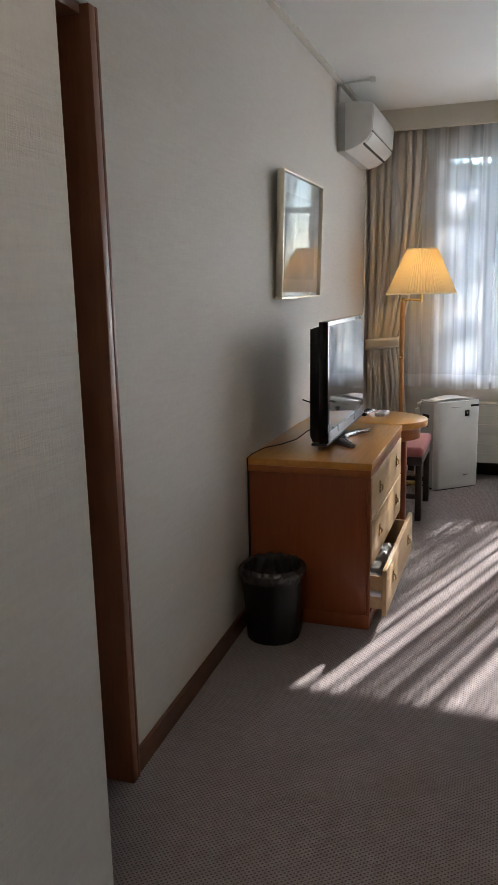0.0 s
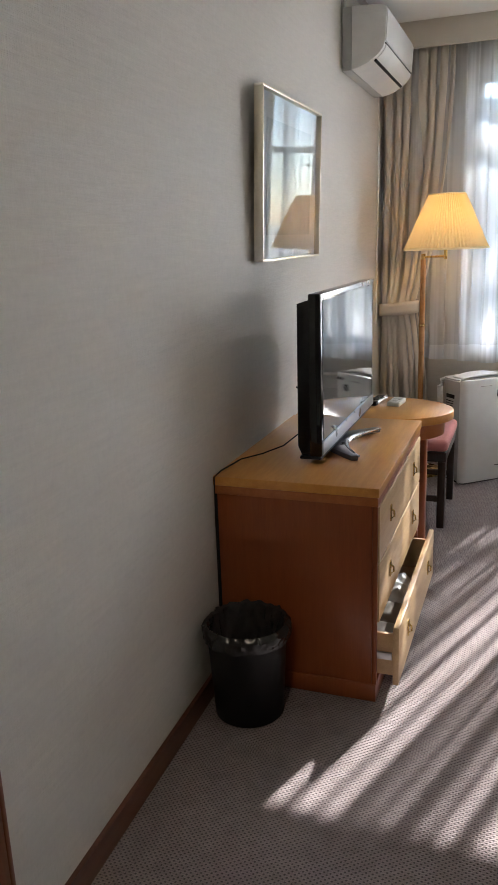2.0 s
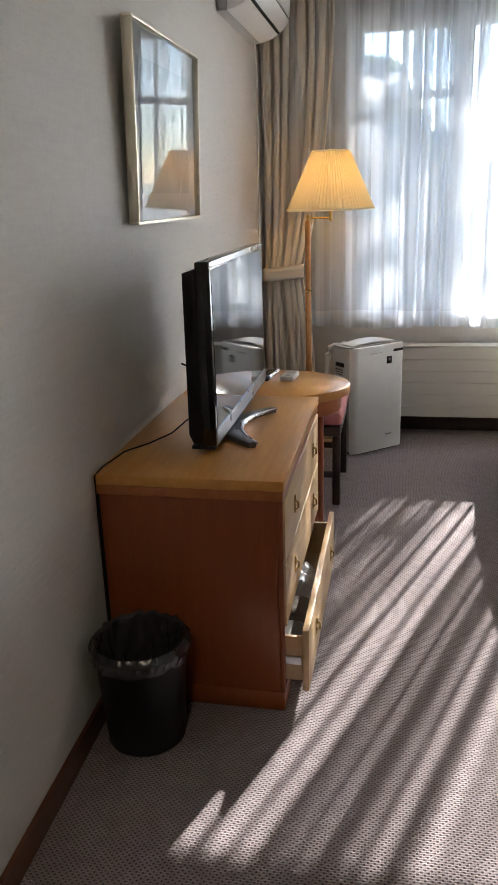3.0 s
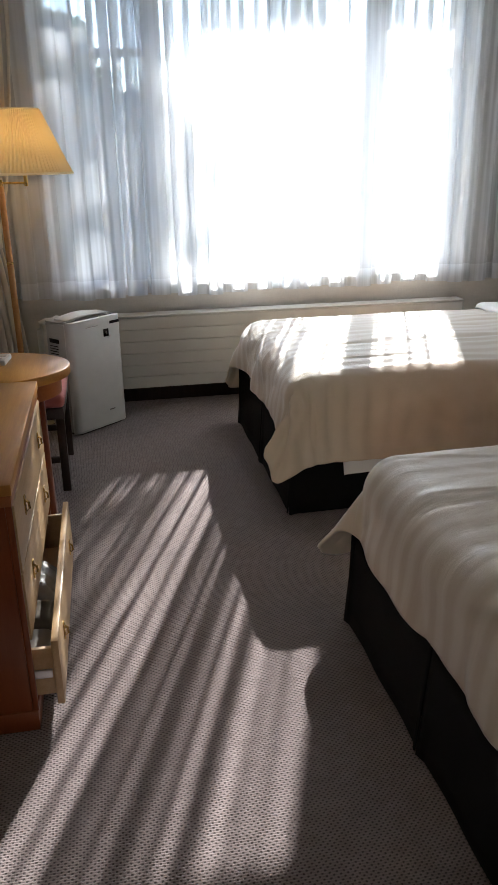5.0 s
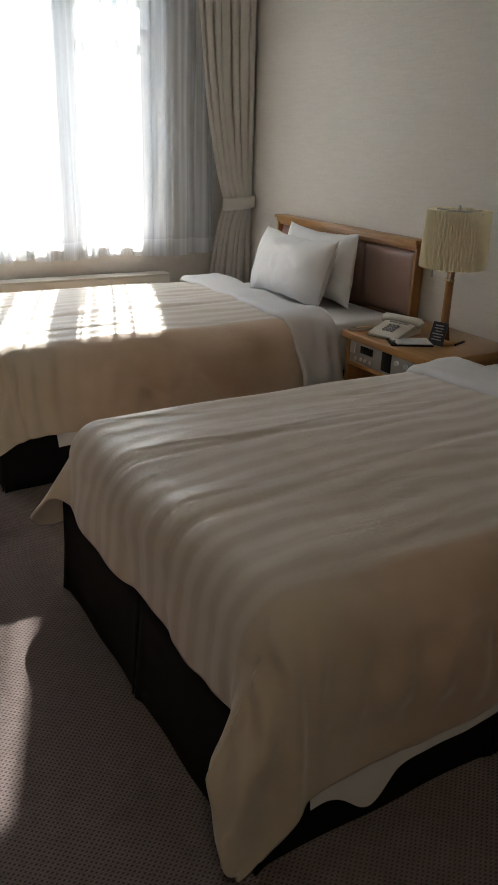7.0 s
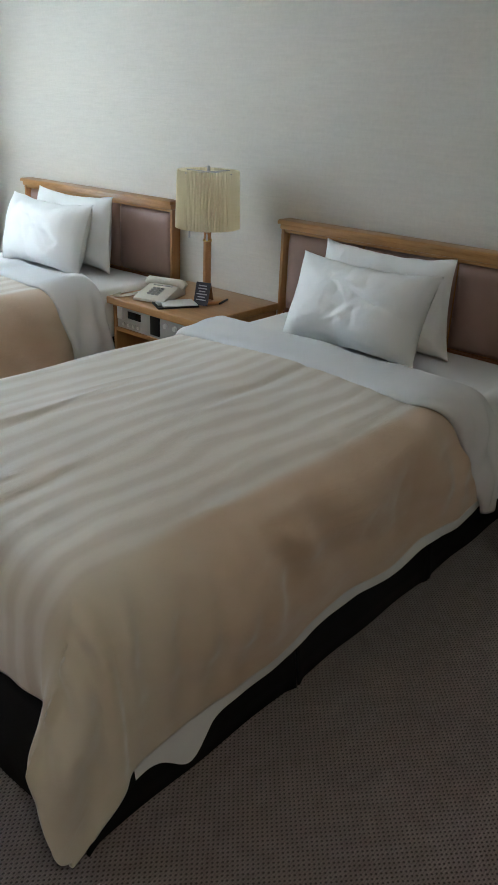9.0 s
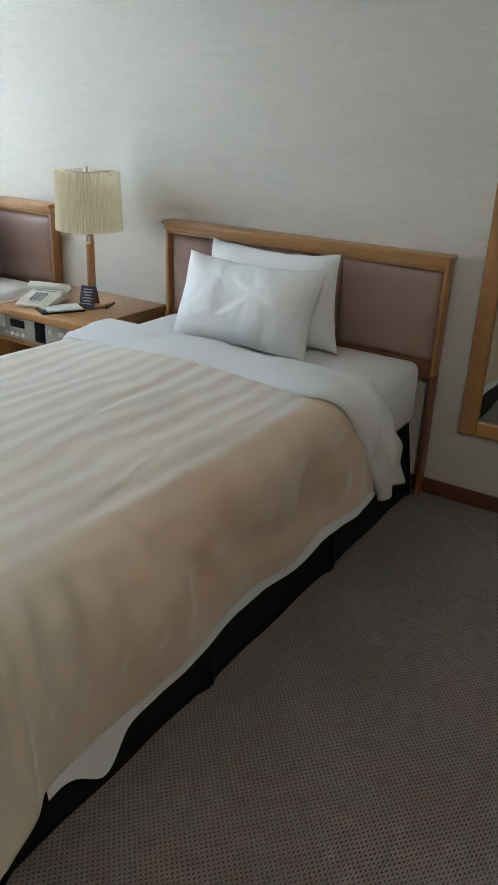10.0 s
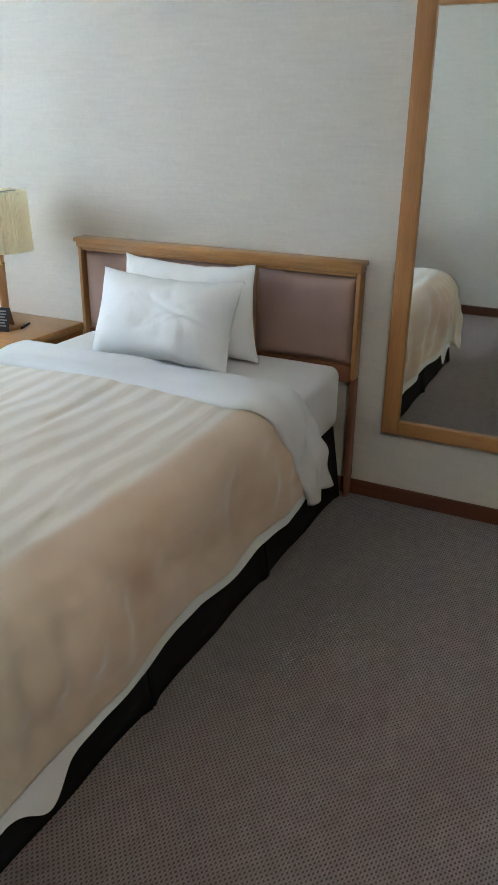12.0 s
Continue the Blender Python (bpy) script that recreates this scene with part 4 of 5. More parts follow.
part("side_panel", box(0.014, CAB_X - 0.022, CAB_Y1 - 0.028, CAB_Y1 - 0.008, 0.062, CAB_Z - 0.0585, 0.002), CHERRY_Z_SHADED, cab)
part("front_post", box(CAB_X - 0.0215, CAB_X - 0.006, CAB_Y0 + 0.006, CAB_Y0 + 0.016, 0.062, CAB_Z - 0.0585, 0.002), CHERRY_Z_SHADED, cab)
part("front_post", box(CAB_X - 0.0215, CAB_X - 0.006, CAB_Y1 - 0.016, CAB_Y1 - 0.006, 0.062, CAB_Z - 0.0585, 0.002), CHERRY_Z_SHADED, cab)
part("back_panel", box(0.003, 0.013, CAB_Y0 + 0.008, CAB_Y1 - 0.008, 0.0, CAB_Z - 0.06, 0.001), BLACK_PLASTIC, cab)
part("plinth", box(0.014, CAB_X - 0.008, CAB_Y0 + 0.005, CAB_Y1 - 0.005, 0.0, 0.0615, 0.004), CHERRY_Z_SHADED, cab)
part("shelf", box(0.014, CAB_X - 0.03, CAB_Y0 + 0.029, CAB_Y1 - 0.029, 0.262, 0.274, 0), CHERRY_Y, cab)


def pull(parent, x, y, z):
    h = part("handle", box(x, x + 0.004, y - 0.008, y + 0.008, z - 0.027, z + 0.027, 0.001), BRASS, parent, "brass drawer pull")
    part("bail", tube([(x + 0.003, y, z + 0.012), (x + 0.011, y, z + 0.006), (x + 0.012, y, z - 0.012), (x + 0.004, y, z - 0.018)], 0.0032, 8), BRASS, h)


for z0, z1, out in ((0.468, 0.650, 0.0), (0.272, 0.462, 0.0), (0.064, 0.262, 0.062)):
    x = CAB_X - 0.020 + out
    dr = part("drawer", box(x, x + 0.019, CAB_Y0 + 0.018, CAB_Y1 - 0.018, z0, z1, 0.003), MAPLE, cab, "pale wooden drawer")
    for hy in (CAB_Y0 + 0.20, CAB_Y1 - 0.20):
        pull(dr, x + 0.0192, hy, (z0 + z1) / 2 + 0.01)
    if out:
        for sy in (CAB_Y0 + 0.040, CAB_Y1 - 0.052):
            part("drawer_side", box(0.10, x, sy, sy + 0.012, z0 + 0.02, z1 - 0.035, 0.001), MAPLE, dr)
        part("drawer_bottom", box(0.10, x, CAB_Y0 + 0.052, CAB_Y1 - 0.052, z0 + 0.03, z0 + 0.036, 0), MAPLE, dr)
        part("runner", box(0.30, x - 0.006, CAB_Y0 + 0.034, CAB_Y0 + 0.040, z0 + 0.075, z0 + 0.100, 0.001), STEEL, dr, "steel drawer runner")
        part("runner", box(0.30, x - 0.006, CAB_Y1 - 0.040, CAB_Y1 - 0.034, z0 + 0.075, z0 + 0.100, 0.001), STEEL, dr, "steel drawer runner")


def folded(y, w, zs, col, label):
    """A few folded cloths lying in the drawer."""
    def at(u, v):
        e = (1 - abs(2 * u - 1) ** 6) * (1 - abs(2 * v - 1) ** 6)
        return (0.36 + 0.215 * u, y + w * v, 0.101 + zs * e ** 0.5 + 0.006 * noise.noise(Vector((u * 3, v * 4, y))))
    return single("folded_nightwear", grid(16, 16, at), col, label, "clothing", "things in the drawer", solid=0.004)


folded(3.30, 0.16, 0.075, fabric("grey_cotton", (0.30, 0.28, 0.25), vary=0.15), "grey folded nightwear lying in the open drawer")
folded(3.47, 0.15, 0.070, fabric("brown_cotton", (0.22, 0.19, 0.16), vary=0.15), "brown folded nightwear lying in the open drawer")
single("plastic_bag", grid(20, 20, lambda u, v: (0.36 + 0.21 * u, 3.64 + 0.2 * v, 0.101 + 0.085 * ((1 - abs(2 * u - 1) ** 4) * (1 - abs(2 * v - 1) ** 4)) ** 0.5 + 0.02 * noise.noise(Vector((u * 6, v * 6, 2))))),
       plain("white_plastic_film", (0.6, 0.6, 0.6), 0.25, vary=0.1, relief=0.3, fine=40), "crumpled white plastic bag in the drawer", "bag", solid=0.002)

# ---- half-round desk end ----
desk = thing("desk", (0.3, 4.33, 0), "honey wood desk with a rounded end and one post leg", "desk")
out_ = [(0.003, 4.106), (0.41, 4.106)]
for i in range(0, 25):
    a = -1.25 + (math.pi / 2 + 1.25) * i / 24
    out_.append((0.33 + 0.305 * math.cos(a), 4.33 + 0.230 * math.sin(a)))
out_.append((0.003, 4.56))
part("top", prism(out_, "z", CAB_Z - 0.040, CAB_Z - 0.004, 0.005), GOLDEN_LIT, desk)
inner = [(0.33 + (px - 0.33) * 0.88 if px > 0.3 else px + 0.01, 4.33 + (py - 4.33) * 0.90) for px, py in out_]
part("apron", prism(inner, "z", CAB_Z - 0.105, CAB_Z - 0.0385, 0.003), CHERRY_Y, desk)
part("leg", box(0.475, 0.53, 4.285, 4.345, 0.0, CAB_Z - 0.1055, 0.012, 4), CHERRY_Z_SHADED, desk)
part("back_leg", box(0.012, 0.06, 4.45, 4.50, 0.0, CAB_Z - 0.1055, 0.008, 3), CHERRY_Z_SHADED, desk)

# ---- stool ----
stool = thing("stool", (0.34, 5.02, 0), "dark wooden stool with a pink cloth seat", "stool")
sx0, sx1, sy0, sy1 = 0.13, 0.565, 4.775, 5.265
part("seat", box(sx0 - 0.004, sx1 + 0.008, sy0 - 0.004, sy1 + 0.004, 0.395, 0.455, 0.024, 5), PINK, stool, "pink upholstered seat")
part("seat_frame", box(sx0, sx1, sy0, sy1, 0.345, 0.394, 0.004), DARK_WOOD, stool)
for lx in (sx0 + 0.002, sx1 - 0.038):
    for ly in (sy0 + 0.002, sy1 - 0.038):
        part("leg", box(lx, lx + 0.036, ly, ly + 0.036, 0.0, 0.3445, 0.004), DARK_WOOD, stool)
for ly in (sy0 + 0.012, sy1 - 0.030):
    part("stretcher", box(sx0 + 0.038, sx1 - 0.038, ly, ly + 0.018, 0.135, 0.165, 0.003), DARK_WOOD, stool)
part("stretcher", box(sx0 + 0.012, sx0 + 0.03, sy0 + 0.038, sy1 - 0.038, 0.135, 0.165, 0.003), DARK_WOOD, stool)

# ---- television ----
tv = thing("television", (0.25, 3.88, CAB_Z), "black flat television with a curved silver foot on the dresser", "television")
TX, TY0, TY1, TZ0, TZ1 = 0.318, 3.372, 4.190, 0.750, 1.262
part("bezel", box(TX - 0.040, TX, TY0, TY1, TZ0, TZ1, 0.005, 3), BLACK_GLOSS, tv)
part("screen", box(TX - 0.002, TX + 0.0012, TY0 + 0.022, TY1 - 0.022, TZ0 + 0.052, TZ1 - 0.022, 0.0), SCREEN, tv, "dark glossy screen")
part("chin", box(TX - 0.004, TX + 0.005, TY0 + 0.004, TY1 - 0.004, TZ0 + 0.004, TZ0 + 0.048, 0.004, 3), plain("grey_gloss_strip", (0.20, 0.20, 0.21), 0.3, 0.3, vary=0.05, relief=0.0), tv, "grey lower strip")
part("edge_strip", box(TX - 0.003, TX + 0.003, TY0 + 0.002, TY1 - 0.002, TZ1 - 0.016, TZ1 - 0.001, 0.002), SILVER, tv)
part("back_shell", prism([(TX - 0.040, TZ0 + 0.004), (TX - 0.040, TZ1 - 0.018), (TX - 0.078, TZ1 - 0.030), (TX - 0.082, TZ0 + 0.03), (TX - 0.07, TZ0 + 0.004)], "y", TY0 + 0.006, TY1 - 0.006, 0.006), BLACK_PLASTIC, tv)
FOOT_Y = 3.68
part("neck", box(TX - 0.050, TX - 0.012, FOOT_Y - 0.06, FOOT_Y + 0.06, CAB_Z + 0.016, TZ0 + 0.03, 0.01, 3), BLACK_GLOSS, tv)
part("lower_lip", box(TX - 0.075, TX - 0.004, TY0 + 0.004, TY1 - 0.004, TZ0 - 0.012, TZ0 - 0.0005, 0.004), BLACK_PLASTIC, tv)


def foot_outline():
    """A boomerang: two arms that sweep forward to narrow tips, hollow between them."""
    front = [(TX + 0.010 + 0.082 * abs(q) ** 1.8, FOOT_Y + 0.195 * q) for q in [i / 10 - 1 for i in range(21)]]
    rear = [(TX + 0.072 - 0.150 * (1 - abs(q) ** 1.6), FOOT_Y + 0.205 * q) for q in [1 - i / 10 for i in range(21)]]
    return front + rear


part("foot", prism(foot_outline(), "z", CAB_Z + 0.0005, CAB_Z + 0.019, 0.004), DARK_SILVER, tv, "dark silver boomerang foot")
rim_ = [(TX + 0.012 + 0.082 * abs(i / 12 - 1) ** 1.8, FOOT_Y + 0.192 * (i / 12 - 1), CAB_Z + 0.015) for i in range(25)]
part("foot_trim", tube(rim_, [0.004 + 0.006 * (1 - abs(i / 12 - 1)) for i in range(25)], 10), SILVER, tv, "curved silver edge of the foot")
part("cable", tube([(TX - 0.06, 3.60, 0.80), (0.17, 3.60, 0.76), (0.13, 3.56, 0.728), (0.08, 3.48, 0.718), (0.03, 3.40, 0.717), (0.014, 3.26, 0.717), (0.012, 3.207, 0.71), (0.013, 3.203, 0.60), (0.013, 3.203, 0.2)], 0.0026, 8), BLACK_PLASTIC, tv, "thin black cable")
part("wall_cable", tube([(0.003, 4.15, 0.82), (0.05, 4.12, 0.812), (0.14, 4.05, 0.82), (TX - 0.075, 4.0, 0.84)], 0.004, 8), BLACK_PLASTIC, tv, "cable to the wall socket")

remote = thing("remote_control", (0.295, 4.42, 0.708), "grey television remote control lying on the desk", "remote control", "remotes on the desk")
rm = pose(0.292, 4.43, 0.708, 0, 0, -8)
part("body", turned(box(-0.024, 0.024, -0.085, 0.085, 0.0, 0.018, 0.006, 3), rm), SILVER, remote)
part("end_cap", turned(box(-0.0245, 0.0245, -0.0855, -0.05, -0.0, 0.0186, 0.006, 3), rm), BLACK_PLASTIC, remote)
for i in range(3):
    for j in range(6):
        part("button", turned(box(-0.017 + i * 0.012, -0.008 + i * 0.012, -0.04 + j * 0.018, -0.029 + j * 0.018, 0.0175, 0.0205, 0.001), rm), BLACK_PLASTIC, remote)
aircon_remote = thing("remote_control", (0.385, 4.40, 0.708), "white air conditioner remote with a small display", "remote control", "remotes on the desk")
rm2 = pose(0.383, 4.405, 0.708, 0, 0, -6)
part("body", turned(box(-0.028, 0.028, -0.055, 0.055, 0.0, 0.020, 0.005, 3), rm2), WHITE_PLASTIC, aircon_remote)
part("display", turned(box(-0.018, 0.018, 0.005, 0.04, 0.0195, 0.0212, 0.001), rm2), GREY_PLASTIC, aircon_remote)
part("button", turned(box(-0.010, 0.010, -0.035, -0.018, 0.0195, 0.022, 0.002), rm2), GREY_PLASTIC, aircon_remote)

# ---- framed picture ----
pic = thing("framed_picture", (0.015, 4.02, 1.61), "glazed picture in a thin gold metal frame on the wall", "picture")
PY0, PY1, PZ0, PZ1 = 3.646, 4.392, 1.352, 1.920
for n_, b_ in (("frame_rail", (PY0, PY1, PZ0, PZ0 + 0.009)), ("frame_rail", (PY0, PY1, PZ1 - 0.009, PZ1)), ("frame_stile", (PY0, PY0 + 0.009, PZ0 + 0.0091, PZ1 - 0.0091)), ("frame_stile", (PY1 - 0.009, PY1, PZ0 + 0.0091, PZ1 - 0.0091))):
    part(n_, box(0.003, 0.036, *b_, 0.0015), GOLD, pic)
part("mat_board", box(0.008, 0.014, PY0 + 0.008, PY1 - 0.008, PZ0 + 0.008, PZ1 - 0.008, 0), MAT_BOARD, pic)
part("print", box(0.012, 0.0165, PY0 + 0.10, PY1 - 0.10, PZ0 + 0.09, PZ1 - 0.09, 0), PRINT, pic, "faded grey print")
part("glass", grid(1, 1, lambda u, v: (0.0285, PY0 + 0.008 + u * (PY1 - PY0 - 0.016), PZ0 + 0.008 + v * (PZ1 - PZ0 - 0.016))), PIC_GLASS, pic)

pic.matrix_world = pose(0.032, 4.02, 1.61, 0, 2.0, 0)

# ---- wall air conditioner ----
ac = thing("air_conditioner", (0.1, 5.40, 2.15), "white wall-mounted air conditioner high beside the drape", "air conditioner")
AY0, AY1 = 4.99, 5.80
shell = [(0.052, 2.192), (0.085, 2.198), (0.120, 2.210), (0.155, 2.230), (0.184, 2.252), (0.203, 2.276), (0.209, 2.300), (0.218, 2.430), (0.214, 2.448), (0.190, 2.458), (0.052, 2.466)]
part("back_plate", prism([(0.004, 2.190), (0.0515, 2.190), (0.0515, 2.464), (0.004, 2.464)], "y", AY0 + 0.003, AY1 - 0.003, 0.005), GREY_PLASTIC, ac, "grey rear casing")
part("shell", prism(shell, "y", AY0, AY1, 0.006), WHITE_PLASTIC, ac)
part("front_panel", prism([(0.209, 2.302), (0.214, 2.304), (0.222, 2.428), (0.217, 2.436)], "y", AY0 + 0.010, AY1 - 0.010, 0.002), WHITE_PLASTIC, ac)
part("panel_gap", prism([(0.205, 2.2915), (0.2118, 2.2915), (0.2122, 2.2965), (0.206, 2.2965)], "y", AY0 + 0.012, AY1 - 0.012, 0.0), BLACK_PLASTIC, ac, "dark slot under the front panel")
part("louvre", prism([(0.166, 2.2330), (0.188, 2.2495), (0.206, 2.273), (0.2115, 2.290), (0.205, 2.290)], "y", AY0 + 0.03, AY1 - 0.03, 0.001), WHITE_PLASTIC, ac, "white louvre flap")
part("outlet", prism([(0.152, 2.2255), (0.158, 2.2255), (0.1655, 2.2305), (0.162, 2.2360)], "y", AY0 + 0.03, AY1 - 0.03, 0.0), BLACK_PLASTIC, ac, "dark air outlet slot")
part("side_cover", turned(lathe([(0.020, 0.0), (0.018, 0.003)], (0, 0, 0), 20, closed=True), pose(0.030, AY0 + 0.0025, 2.215, 90, 0, 0)), GREY_PLASTIC, ac)
part("screw_cap", turned(lathe([(0.010, 0.0), (0.008, 0.003)], (0, 0, 0), 16, closed=True), pose(0.028, AY0 + 0.0025, 2.430, 90, 0, 0)), GREY_PLASTIC, ac)
part("bracket", box(0.0, 0.012, AY0 + 0.01, AY0 + 0.06, 2.466, 2.565, 0.003), GREY_PLASTIC, ac, "wall bracket")
part("conduit", tube([(0.016, AY0 + 0.02, 2.466), (0.018, AY0 + 0.02, 2.555), (0.034, AY0 + 0.02, 2.570), (0.20, AY0 + 0.025, 2.575)], 0.006, 8), WHITE_PLASTIC, ac, "thin cable conduit")
part("conduit_end", box(0.195, 0.225, AY0 + 0.01, AY0 + 0.04, 2.562, CEIL_Z, 0.004), WHITE_PLASTIC, ac)
part("power_lead", tube([(0.03, AY1 - 0.02, 2.195), (0.03, AY1 + 0.02, 2.08), (0.025, AY1 + 0.03, 1.8), (0.018, AY1 + 0.04, 1.4), (0.014, AY1 + 0.04, 0.9)], 0.005, 8), WHITE_PLASTIC, ac, "white power lead")

# ---- floor lamp, switched on ----
fl = thing("floor_lamp", (0.31, 5.72, 0), "lit swing-arm floor lamp with wooden pole and pleated ivory shade", "floor lamp")
part("base", lathe([(0.001, 0.0), (0.135, 0.0), (0.14, 0.008), (0.135, 0.02), (0.05, 0.03), (0.02, 0.045), (0.001, 0.045)], (0.31, 5.72, 0), 40), BRASS, fl)
part("pole", lathe([(0.016, 0.04), (0.017, 0.9)], (0.31, 5.72, 0), 20, closed=True), OAK_X, fl)
part("ring", lathe([(0.0175, 0.9), (0.0185, 0.903), (0.0185, 0.909), (0.0175, 0.912)], (0.31, 5.72, 0), 20, closed=True), BRASS, fl, "brass ring")
part("upper_pole", lathe([(0.0165, 0.912), (0.0155, 1.285)], (0.31, 5.72, 0), 20, closed=True), OAK_X, fl)
part("swing_arm", tube([(0.31, 5.72, 1.30), (0.437, 5.70, 1.30)], 0.006, 10), BRASS, fl, "brass swing arm")
part("arm_joint", lathe([(0.012, 1.283), (0.012, 1.317)], (0.31, 5.72, 0), 16, closed=True), BRASS, fl)
part("riser", lathe([(0.010, 1.285), (0.010, 1.345), (0.006, 1.346), (0.006, 1.42)], (0.437, 5.70, 0), 16, closed=True), BRASS, fl)
part("shade", lathe([(0.234, 1.345), (0.210, 1.395), (0.150, 1.53), (0.100, 1.638)], (0.437, 5.70, 0), 288, 0.0035, 72), SHADE_WARM, fl, "pleated shade glowing warm")
part("shade_rim", lathe([(0.238, 1.340), (0.240, 1.346), (0.237, 1.352)], (0.437, 5.70, 0), 72), SHADE, fl)
part("shade_rim", lathe([(0.099, 1.634), (0.103, 1.638), (0.099, 1.643)], (0.437, 5.70, 0), 72), SHADE, fl)
part("bulb", lathe([(0.004, 1.42), (0.016, 1.43), (0.030, 1.47), (0.028, 1.50), (0.016, 1.522), (0.002, 1.528)], (0.437, 5.70, 0), 24), BULB, fl, "glowing bulb")
for o in fl.children:
    if o.name.startswith("bulb"):
        o.visible_shadow = False
lamp = new("floor_lamp_light", bpy.data.lights.new("floor_lamp_light", "POINT"))
lamp.data.energy, lamp.data.color, lamp.data.shadow_soft_size = LAMP_WATTS, (1.0, 0.78, 0.44), 0.03
lamp.location = (0.437, 5.70, 1.475)

# ---- air purifier ----
pur = thing("air_purifier", (0.66, 5.66, 0), "white air purifier standing on the carpet before the radiator", "air purifier")
pm = pose(0.718, 5.610, 0, 0, 0, 41)      # middle of the front's foot; local -y is the front
hw, dp, ht = 0.180, 0.205, 0.618


def rounded(w, d0, d1, r, n_=6):
    pts = []
    for cx, cy, a0 in ((-w + r, d0 + r, 180), (w - r, d0 + r, 270), (w - r, d1 - r, 0), (-w + r, d1 - r, 90)):
        pts += [(cx + r * math.cos(radians(a0 + 90 * i / n_)), cy + r * math.sin(radians(a0 + 90 * i / n_))) for i in range(n_ + 1)]
    return pts


part("body", turned(prism(rounded(hw, 0.012, dp, 0.03), "z", 0.012, ht - 0.012, 0.008), pm), GREY_PLASTIC, pur)
part("front_cover", turned(prism(rounded(hw + 0.002, -0.004, 0.06, 0.035), "z", 0.008, ht, 0.008), pm), WHITE_PLASTIC, pur)
part("foot_strip", turned(prism(rounded(hw - 0.014, 0.012, dp - 0.012, 0.03), "z", 0.0, 0.0118, 0.0), pm), BLACK_PLASTIC, pur)
part("top_cap", turned(prism(rounded(hw, 0.061, dp + 0.002, 0.03), "z", ht - 0.0115, ht - 0.002, 0.003), pm), GREY_PLASTIC, pur)


def flap(u, v):
    p = 2 * u - 1
    return pm @ Vector((p * 0.15, 0.05 + 0.10 * v, ht - 0.002 + 0.020 * (1 - p * p) * (0.55 + 0.45 * v)))


part("outlet_flap", grid(20, 6, flap), WHITE_PLASTIC, pur, "raised white outlet flap", solid=-0.004)
part("handle_slot", turned(box(-hw - 0.002, -hw + 0.004, 0.085, 0.165, 0.50, 0.525, 0.004), pm), BLACK_PLASTIC, pur, "dark handle slot")
for i in range(4):
    part("vent_slot", turned(box(-hw - 0.0015, -hw + 0.004, 0.095, 0.165, 0.44 + i * 0.014, 0.445 + i * 0.014, 0.001), pm), BLACK_PLASTIC, pur)
part("badge", turned(box(0.048, 0.085, -0.006, 0.0, 0.508, 0.550, 0.002), pm), BLACK_GLOSS, pur, "small black badge")
part("badge_mark", turned(box(0.062, 0.073, -0.0068, -0.004, 0.522, 0.538, 0.001), pm), SILVER, pur)
part("display", turned(box(0.095, 0.165, -0.005, 0.0, 0.572, 0.588, 0.002), pm), BLACK_PLASTIC, pur, "dark display strip")
part("nameplate", turned(box(0.05, 0.09, -0.005, 0.0, 0.094, 0.099, 0.001), pm), SILVER, pur)
part("writing", turned(box(-0.07, 0.01, -0.005, 0.0, 0.575, 0.578, 0.0), pm), SILVER, pur)

# ---- waste bin with a liner ----
bin_ = thing("waste_bin", (0.155, 3.072, 0), "black plastic waste bin with a crumpled clear liner by the dresser", "waste bin")
part("body", lathe([(0.001, 0.004), (0.103, 0.0), (0.107, 0.004), (0.124, 0.298), (0.119, 0.299), (0.102, 0.012), (0.001, 0.011)], (0.155, 3.072, 0), 48), BLACK_PLASTIC, bin_)


def liner(u, v):
    a = 2 * math.pi * u
    k = v * 3
    if k < 1:
        r, z = 0.126 + 0.006 + 0.004 * k, 0.262 + 0.038 * k
    elif k < 1.3:
        r, z = 0.134 - 0.02 * (k - 1) / 0.3, 0.300 + 0.012 * math.sin((k - 1) / 0.3 * math.pi)
    else:
        r, z = 0.114 - 0.03 * (k - 1.3) / 1.7, 0.298 - 0.16 * (k - 1.3) / 1.7
    j = 0.010 * noise.noise(Vector((6 * math.cos(a), 6 * math.sin(a), z * 18))) + 0.006 * noise.noise(Vector((15 * math.cos(a), 15 * math.sin(a), z * 25)))
    r += j if k >= 1 else abs(j) * 0.8
    return (0.155 + r * math.cos(a), 3.072 + r * math.sin(a), z + 0.8 * j * (1 if k > 0.5 else 0.3))


part("liner", grid(90, 24, liner), BAG, bin_, "crumpled clear plastic liner")

# ---- wall mirror ----
mir = thing("wall_mirror", (3.58, 1.78, 1.05), "tall wall mirror in a honey wood frame", "mirror")
MY0, MY1, MZ0, MZ1 = 1.36, 2.184, 0.300, 1.812
part("stile", box(3.566, 3.598, MY1 - 0.066, MY1, MZ0, MZ1, 0.004, 3), OAK_Z, mir)
part("stile", box(3.566, 3.598, MY0, MY0 + 0.066, MZ0, MZ1, 0.004, 3), OAK_Z, mir)
part("rail", box(3.567, 3.598, MY0 + 0.0665, MY1 - 0.0665, MZ0, MZ0 + 0.056, 0.004, 3), OAK_Y, mir)
part("rail", box(3.567, 3.598, MY0 + 0.0665, MY1 - 0.0665, MZ1 - 0.056, MZ1, 0.004, 3), OAK_Y, mir)
part("mirror_glass", turned(box(-0.003, 0.003, MY0 + 0.064 - 1.77, MY1 - 0.064 - 1.77, MZ0 + 0.054, MZ1 - 0.054, 0), pose(3.587, 1.77, 0, 0, 0, 0.6)), MIRROR, mir)
